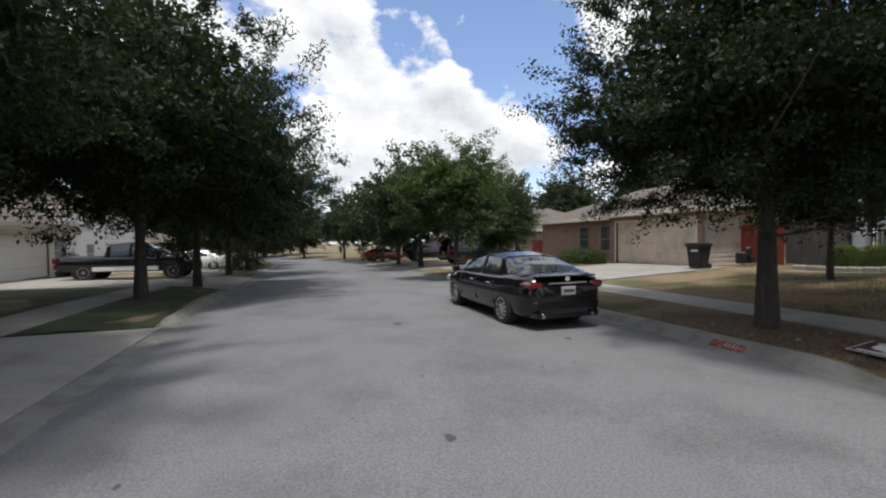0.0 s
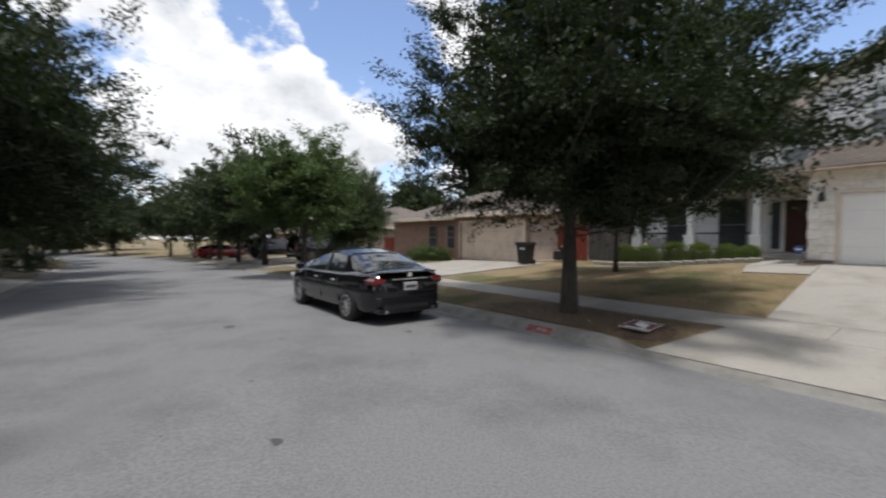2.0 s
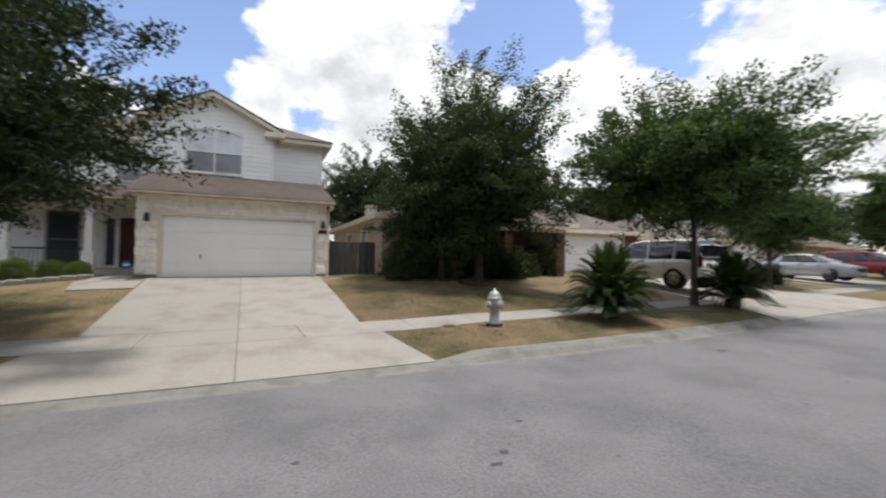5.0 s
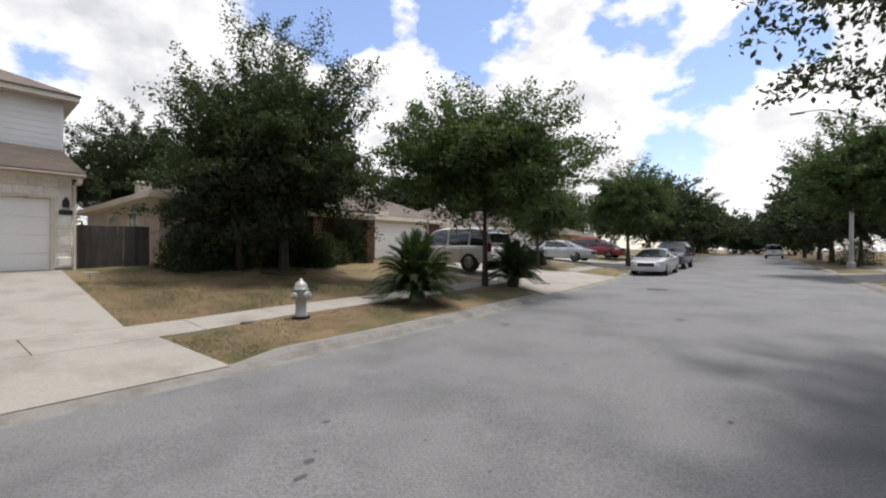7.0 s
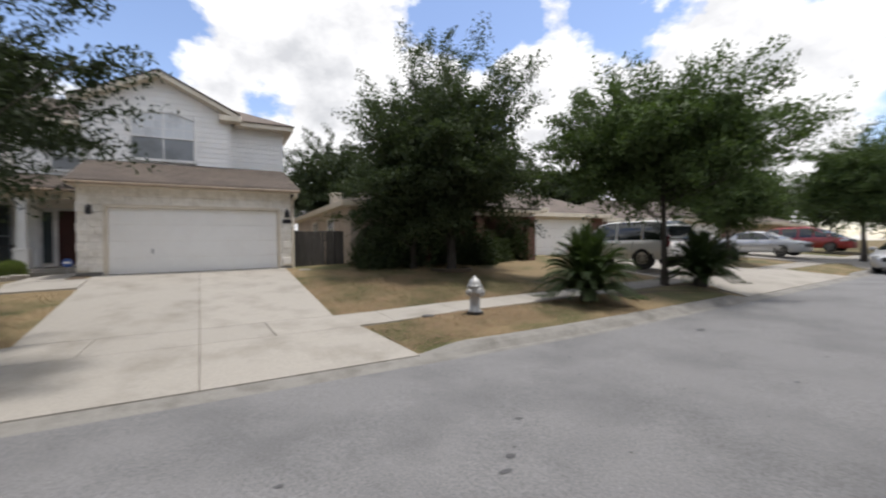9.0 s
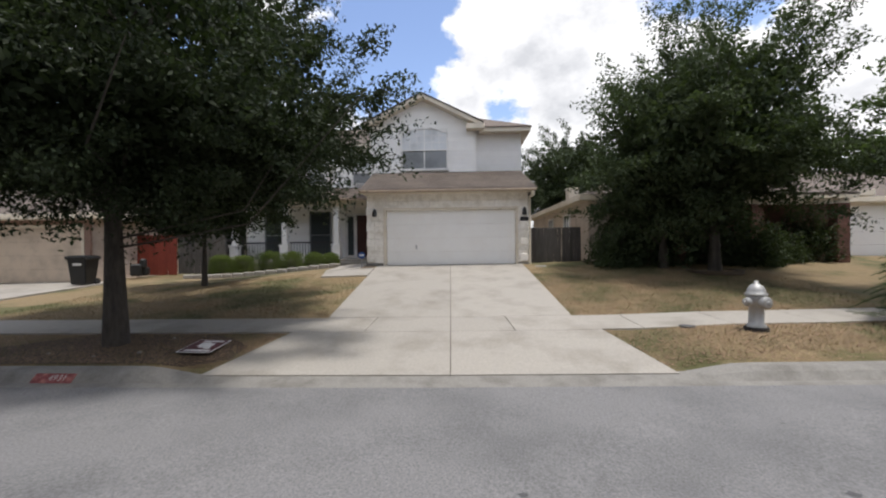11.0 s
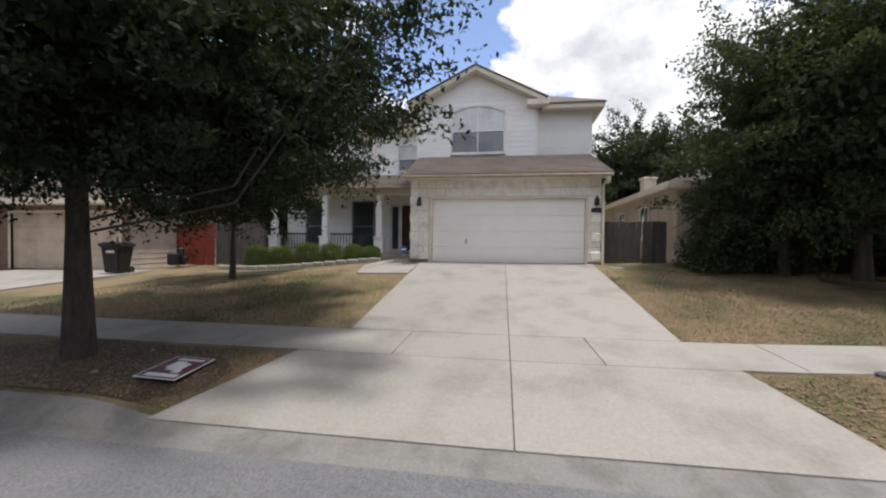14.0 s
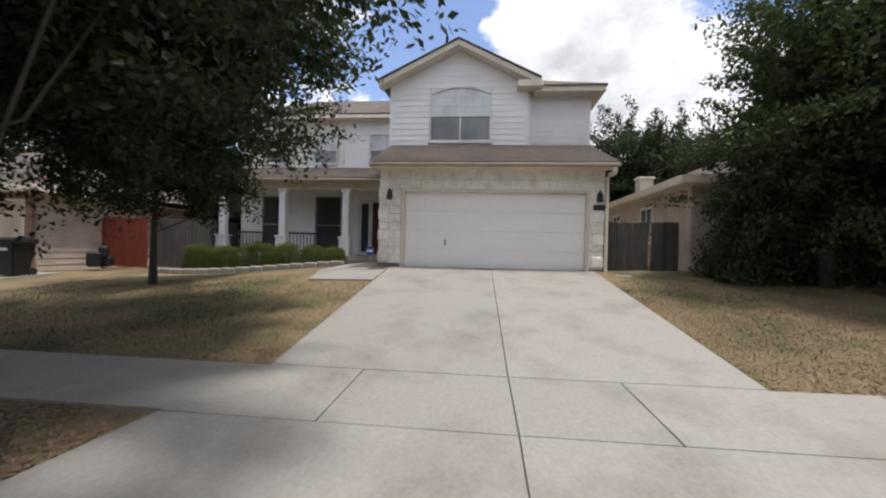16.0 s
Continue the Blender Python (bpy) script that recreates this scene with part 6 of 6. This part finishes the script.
# ---- small things ----
def hydrant(at):
    h = empty("fire_hydrant", at, 12)
    tagged(h, "silver painted fire hydrant in the dry verge", "hydrant")
    part("flange", lathe([(0.17, -0.04), (0.17, 0.05), (0.12, 0.06), (0.12, 0.0)], 20), "black", h, "dark base flange")
    part("barrel", lathe([(0.105, 0.0), (0.135, 0.045), (0.135, 0.085), (0.105, 0.10), (0.10, 0.40), (0.125, 0.42), (0.13, 0.52), (0.115, 0.55)], 24), "silver", h, smooth=True)
    part("bonnet", lathe([(0.145, 0.55), (0.15, 0.575), (0.13, 0.585), (0.125, 0.63), (0.095, 0.69), (0.05, 0.725), (0.03, 0.73), (0.028, 0.775), (0.005, 0.78)], 24), "silver", h, smooth=True)
    for a, r, l in ((0, 0.075, 0.20), (90, 0.055, 0.19), (-90, 0.055, 0.19)):
        n = part("nozzle", lathe([(r, 0.06), (r, l - 0.06), (r * 1.22, l - 0.06), (r * 1.22, l - 0.005), (r * 0.9, l + 0.012), (r * 0.4, l + 0.014), (r * 0.38, l + 0.045), (0.004, l + 0.048)], 16, "X"), "silver", h)
        n.matrix_world = h.matrix_world @ pose(0, 0, 0.45, 0, 0, 180 + a)
        n.matrix_parent_inverse = Matrix()
        n.matrix_basis = pose(0, 0, 0.45, 0, 0, 180 + a)
    bolts = bmesh.new()
    for k in range(8):
        a = math.pi * k / 4
        box(bolts, 0.135 * math.cos(a) - 0.012, 0.135 * math.cos(a) + 0.012, 0.135 * math.sin(a) - 0.012, 0.135 * math.sin(a) + 0.012, 0.535, 0.59)
    part("bolts", bolts, "silver", h)
    return h


hydrant((7.9, -5.17, ground_z(7.9, -5.17)))


def wheelie_bin(at, rz, mat="plastic", label=""):
    b = empty("wheelie_bin", at, rz)
    tagged(b, label, "bin")
    bm = bmesh.new()
    lo = [bm.verts.new(p) for p in ((-0.27, -0.25, 0.06), (0.22, -0.25, 0.06), (0.22, 0.25, 0.06), (-0.27, 0.25, 0.06))]
    hi = [bm.verts.new(p) for p in ((-0.36, -0.31, 0.98), (0.36, -0.31, 0.98), (0.36, 0.31, 0.98), (-0.36, 0.31, 0.98))]
    for k in range(4):
        bm.faces.new((lo[k], lo[(k + 1) % 4], hi[(k + 1) % 4], hi[k]))
    bm.faces.new(lo[::-1]); bm.faces.new(hi)
    bmesh.ops.bevel(bm, geom=bm.edges[:], offset=0.025, segments=2, affect="EDGES")
    part("body", bm, mat, b)
    part("rim", boxes((-0.40, 0.40, -0.345, 0.345, 0.93, 0.985), bevel=0.015), mat, b)
    part("lid", boxes((-0.43, 0.38, -0.34, 0.34, 0.985, 1.05), (-0.36, 0.30, -0.28, 0.28, 1.05, 1.075), bevel=0.02), mat, b)
    part("handle", boxes((0.40, 0.46, -0.27, 0.27, 0.96, 0.995), bevel=0.012), mat, b)
    for s in (1, -1):
        w = part("wheel", lathe([(0.0, -0.03), (0.12, -0.03), (0.12, 0.03), (0.0, 0.03)], 18, "Y"), "tyre", b)
        w.location = (0.27, s * 0.27, 0.12)
    part("sticker", boxes((-0.352, -0.335, -0.16, 0.12, 0.72, 0.8)), "paper", b, "faded pale sticker")
    return b


wheelie_bin((15.55, 13.0, ground_z(15.55, 13.0) + 0.01), 8, "plastic", "black wheeled rubbish bin beside the garage")
wheelie_bin((17.4, -22.6, ground_z(17.4, -22.6) + 0.02), 0, "bluebin", "blue recycling bin beside a garage")


def fence(name, p, q, z_at, height, mat, label, bw=0.14):
    """Upright pickets on two rails between two points in plan."""
    f = empty(name)
    tagged(f, label, "fence", kind="structure")
    p, q = Vector((*p, 0)), Vector((*q, 0))
    n = max(1, round((q - p).length / bw))
    me = piece_mesh("picket", mat, bw - 0.004, 0.022, height, 0.006)
    ang = math.atan2(q.y - p.y, q.x - p.x)
    rnd = random.Random(len(name))
    for k in range(n):
        c = p.lerp(q, (k + 0.5) / n)
        ob = new("picket", me); ob.parent = f
        ob.matrix_basis = Matrix.Translation((c.x, c.y, z_at(c.x, c.y) + height / 2 - 0.02 + rnd.uniform(-0.015, 0.015))) @ Matrix.Rotation(ang, 4, "Z") @ Matrix.Rotation(rnd.uniform(-0.012, 0.012), 4, "Y")
    side_v = Vector((math.sin(ang), -math.cos(ang), 0)) * -0.035
    for h in (0.35, height - 0.35):
        a, b = p + side_v, q + side_v
        bm = bmesh.new()
        m = Matrix.Translation((a + b) / 2 + Vector((0, 0, z_at((a.x + b.x) / 2, (a.y + b.y) / 2) + h))) @ Matrix.Rotation(ang, 4, "Z")
        box(bm, -(b - a).length / 2, (b - a).length / 2, -0.02, 0.02, -0.045, 0.045, m=m)
        part("rail", bm, mat, f)
    return f


fence("fence_south", (17.4, -3.12), (17.4, -4.35), lambda x, y: 0.9, 1.5, "oldwood", "weathered grey wooden picket fence")
fence("fence_south_return", (17.05, -4.30), (17.05, -5.0), lambda x, y: 0.9, 1.5, "oldwood", "weathered grey wooden picket gate")
fence("red_gate", (18.7, 13.52), (18.7, 11.75), lambda x, y: 0.62, 1.72, "redwood", "red painted wooden gate beside the brick house")
fence("fence_north", (18.72, 11.7), (18.72, 10.3), lambda x, y: 0.66, 1.66, "oldwood", "dark weathered wooden fence")
fence("fence_north_return", (18.75, 10.3), (21.9, 10.5), lambda x, y: 0.75, 1.6, "oldwood", "dark weathered wooden fence")
fence("fence_back", (29.5, -5.0), (29.5, -40), lambda x, y: 1.0, 1.8, "oldwood", "grey wooden back fence", 0.3)
fence("fence_far_red", (18.6, 29.4), (18.6, 31.2), lambda x, y: 0.1, 1.6, "redwood", "orange-red wooden gate between houses")


def yard_sign(at):
    """A printed sign lying on the ground, tilted on its wires."""
    s = empty("yard_sign", at)
    tagged(s, "maroon and white printed yard sign lying on dry grass", "sign")
    part("board", boxes((-0.33, 0.33, -0.25, 0.25, 0, 0.006), bevel=0.001), "paper", s, "white board edge")
    part("print", boxes((-0.31, 0.31, -0.23, 0.23, 0.006, 0.0085)), "maroon", s, "maroon print")
    part("emblem", boxes((-0.1, 0.12, -0.11, 0.06, 0.0085, 0.011), (-0.04, 0.17, -0.02, 0.11, 0.0085, 0.0112), (-0.16, -0.08, -0.14, -0.05, 0.0085, 0.0108), bevel=0.0005), "paper", s, "white emblem shape")
    for x0, x1, y0, y1 in ((-0.28, -0.2, -0.2, 0.17), (0.2, 0.26, -0.18, 0.15)):
        part("lettering", boxes((x0, x1, y0, y1, 0.0085, 0.0105)), "paper", s, "unreadable white lettering bar")
    return s


ys_ = yard_sign((0, 0, 0))
gx, gy = 7.43, 3.44
ys_.matrix_world = pose(gx, gy, ground_z(gx, gy) + 0.06, 2, -3.5, 2)


def words(name, text, size, mat, parent, m, label=""):
    cu = bpy.data.curves.new(name, "FONT")
    cu.body, cu.size, cu.extrude, cu.align_x, cu.align_y = text, size, 0.001, "CENTER", "CENTER"
    tmp = new(name, cu)
    bpy.context.view_layer.update()
    me = bpy.data.meshes.new_from_object(tmp.evaluated_get(bpy.context.evaluated_depsgraph_get()))
    bpy.data.objects.remove(tmp)
    me.materials.clear(); me.materials.append(M[mat])
    ob = new(name, me)
    ob.parent = parent
    ob.matrix_basis = m
    if label:
        ob["label"] = label
    return ob


# house number painted on the kerb face
kn = empty("kerb_number", (EAST - 0.155, 4.8, road_z(4.8) + 0.062))
tagged(kn, "red painted kerb panel with white house number", "house number")
kn.matrix_world = pose(EAST - 0.158, 4.8, road_z(4.8) + 0.062, 0, -41.4, 0)
part("panel", boxes((-0.07, 0.07, -0.28, 0.28, -0.003, 0.0045)), "kerbred", kn)
words("digits", "4931", 0.125, "digit", kn, pose(0.0, -0.06, 0.006, 0, 0, -90), "white painted digits")
part("emblem", lathe([(0.035, 0.0045), (0.035, 0.0065)], 14), "kerbred", kn, "small faded emblem").location = (0, 0.22, 0)


def security_sign(x, y):
    z = ground_z(x, y)
    s = empty("security_sign", (x, y, z))
    tagged(s, "small blue octagonal security sign on a stake", "sign")
    part("stake", boxes((-0.008, 0.008, -0.012, 0.012, -0.1, 0.45)), "alloy", s)
    o = part("plate", lathe([(0.13, -0.004), (0.13, 0.004)], 8, "X"), "signblue", s, "blue octagonal plate"); o.location = (-0.012, 0, 0.45)
    part("print", boxes((-0.0185, -0.0165, -0.08, 0.08, 0.43, 0.48)), "paper", s, "white unreadable print")


security_sign(16.35, 3.12)


def street_lamp(x, y, h):
    z = ground_z(x, y)
    l = empty("street_lamp", (x, y, z))
    tagged(l, "tall grey street lamp with curved arm", "street lamp")
    part("pole", lathe([(0.2, -0.05), (0.2, 0.4), (0.12, 0.45), (0.075, h)], 14), "silver", l)
    bm = bmesh.new()
    limb(bm, [(0, 0, h - 0.6), (0.5, 0, h - 0.05), (1.4, 0, h + 0.25), (2.3, 0, h + 0.3)], [0.05, 0.045, 0.04, 0.035], 8)
    part("arm", bm, "silver", l)
    part("lamp_head", boxes((2.2, 3.0, -0.16, 0.16, h + 0.2, h + 0.36), bevel=0.06), "silver", l, "flat grey lamp head")


street_lamp(-1.55, -37, 9.9)


# stone edging of the hedge bed, walk to the porch, mulch by the garage corner
edge = empty("bed_edging")
tagged(edge, "low pale stone edging round the hedge bed", "edging", kind="structure")
me = piece_mesh("edging_stone", "concrete", 0.2, 0.42, 0.2, 0.03)
re = random.Random(4)
for k in range(15):
    y = 10.6 - k * 0.43
    x = 17.75 - 0.12 * math.sin(k * 0.4)
    ob = piece("edging_stone", me, edge, x, y, ground_z(x, y) + 0.07)
    ob.rotation_euler[2] = re.uniform(-0.12, 0.12)
bed = flat("hedge_bed", [(17.8, 4.3, 0.84), (19.95, 4.3, 0.86), (19.95, 10.6, 0.66), (17.8, 10.6, 0.62)], [(0, 1, 2, 3)], "mulch")
tagged(bed, "brown mulch bed below the porch", "ground", kind="structure")
walkf = empty("porch_walk")
tagged(walkf, "pale concrete walk from driveway to porch", "path", kind="structure")
for c in ([(14.5, 2.5), (15.9, 2.55), (15.9, 4.3), (14.5, 4.0)], [(15.9, 3.1), (17.6, 3.2), (17.6, 4.3), (15.9, 4.3)], [(17.6, 3.2), (19.5, 3.2), (19.5, 4.28), (17.6, 4.28)]):
    slab_piece(walkf, [(x, y, ground_z(x, y) + 0.045) for x, y in c])
patch("mulch_corner", [(15.92, 2.68), (16.58, 2.68), (16.58, 3.06), (15.92, 3.08)], "mulch", "reddish mulch by the garage corner", 0.03)
ring = part("tree_ring", lathe([(0.75, -0.05), (0.75, 0.07), (0.62, 0.07), (0.62, -0.05)], 22), "mulch", None, smooth=False)
ring.matrix_world = pose(14.1, -8.15, ground_z(14.1, -8.15))
tagged(ring, "dark ring of edging round the yard tree", "edging")
pl = part("splash_block", boxes((15.8, 17.3, -3.5, -3.12, 0.78, 1.0), bevel=0.03), "concrete")
tagged(pl, "concrete edging strip beside the garage", "edging")
vs = part("valve_cover", lathe([(0.13, 0.0), (0.13, 0.025), (0.1, 0.03)], 16), "tar")
vs.matrix_world = pose(8.35, -4.35, ground_z(8.35, -4.35) + 0.004)
tagged(vs, "dark round water valve cover in the verge", "valve cover")
mh = part("manhole_cover", lathe([(0.33, 0.0), (0.33, 0.008), (0.3, 0.012)], 24), "tar")
mh.matrix_world = pose(4.7, -17.8, road_top(4.7, -17.8) + 0.002)
tagged(mh, "dark iron manhole cover in the street", "manhole")
gear = part("garden_gear", boxes((-0.3, 0.25, -0.1, 0.3, 0, 0.5), (-0.1, 0.3, -0.3, 0.1, 0, 0.35), (-0.2, 0.05, -0.25, 0.0, 0.3, 0.7), bevel=0.06), "plastic")
gear.matrix_world = pose(18.0, 12.85, 0.62, 0, 0, 25)
tagged(gear, "dark covered garden gear beside the brick house", "garden gear")
rock_rng = random.Random(8)
for x, y, r in ((7.25, 4.35, 0.04), (7.2, 5.75, 0.03), (8.1, 4.4, 0.035), (7.05, 4.9, 0.03)):
    bm = bmesh.new()
    bmesh.ops.create_icosphere(bm, subdivisions=2, radius=r)
    for v in bm.verts:
        v.co *= rock_rng.uniform(0.8, 1.2); v.co.z *= 0.6
    o = part("stone", bm, "concrete")
    o.matrix_world = pose(x, y, ground_z(x, y) + r * 0.3)
    tagged(o, "small pale stone beside the trunk", "stone")

# tar spots and patches on the street
rs = random.Random(12)
spots = bmesh.new()
for k in range(260):
    x, y = rs.uniform(-2, 6), rs.uniform(-24, 24)
    r = rs.choice((0.008, 0.01, 0.014, 0.022)) * rs.uniform(0.6, 1.3)
    if k < 8:
        x, y, r = ((3.24, -2.43, 0.035), (3.4, -2.6, 0.03), (3.93, -3.1, 0.03), (5.3, -8.4, 0.08), (2.6, -11.2, 0.1), (4.4, 6.2, 0.06), (1.9, 8.6, 0.09), (1.2, 3.4, 0.05))[k]
    n = 9
    z = road_top(x, y) + 0.004
    spots.faces.new([spots.verts.new((x + r * (1 + 0.35 * rs.uniform(-1, 1)) * math.cos(2 * math.pi * j / n), y + 1.5 * r * (1 + 0.35 * rs.uniform(-1, 1)) * math.sin(2 * math.pi * j / n), z)) for j in range(n)])
o = part("tar_spots", spots, "tar")
tagged(o, "dark tar and oil spots on asphalt", "stain", kind="stuff")


# grass blades and fallen leaves
def scatter(name, mat, count, area, size, seed, label, flat_=False):
    rng = np.random.default_rng(seed)
    pts = []
    while len(pts) < count:
        x, y = rng.uniform(area[0], area[1]), rng.uniform(area[2], area[3])
        u = x - bend(y)
        if u < 6.72 or 8.42 < u < 9.7:
            continue
        l, r = lerp(u, [(6.5, 2.95), (9.5, 2.2), (16.8, 2.62), (30, 2.6)]), lerp(u, [(6.5, -3.3), (9.6, -2.75), (16.8, -2.75), (30, -2.75)])
        if r - 0.02 < y < l + 0.02 or (14.4 < x and 2 < y < 4.4) or x > 17.4:
            continue
        pts.append((x, y, ground_z(x, y)))
    p = np.array(pts)
    n = len(p)
    a = rng.uniform(0, 2 * np.pi, n)
    s = size * rng.uniform(0.5, 1.4, n)
    if flat_:
        d = np.c_[np.cos(a), np.sin(a), rng.uniform(-0.08, 0.12, n)] * s[:, None]
        e = np.c_[-np.sin(a), np.cos(a), rng.uniform(-0.1, 0.1, n)] * (s * 0.3)[:, None]
        p[:, 2] += 0.014 + 0.06 * s
        v = np.stack([p - d / 2, p + e, p + d / 2, p - e], 1).reshape(-1, 3)
        f = np.arange(4 * n).reshape(n, 4)
    else:
        e = np.c_[-np.sin(a), np.cos(a), np.zeros(n)] * 0.004
        tip = p + np.c_[np.cos(a) * s * 0.7, np.sin(a) * s * 0.7, s * rng.uniform(0.4, 1.0, n)]
        v = np.stack([p - e, p + e, tip], 1).reshape(-1, 3)
        f = np.arange(3 * n).reshape(n, 3)
    me = bpy.data.meshes.new(name)
    me.from_pydata(v.tolist(), [], f.tolist())
    me.materials.append(M[mat])
    return tagged(new(name, me), label, "grass" if not flat_ else "leaf litter", kind="stuff")


scatter("grass", "blade", 90000, (6.7, 15.5, -9.5, 10.5), 0.055, 1, "dry tan and green lawn grass blades")
scatter("leaf_litter", "litter", 26000, (6.7, 13.5, -9.0, -2.8), 0.036, 2, "fallen brown leaves on the lawn", True)
scatter("leaf_litter", "litter", 8000, (6.75, 9, 2.6, 7.5), 0.036, 3, "fallen brown leaves below the oak", True)
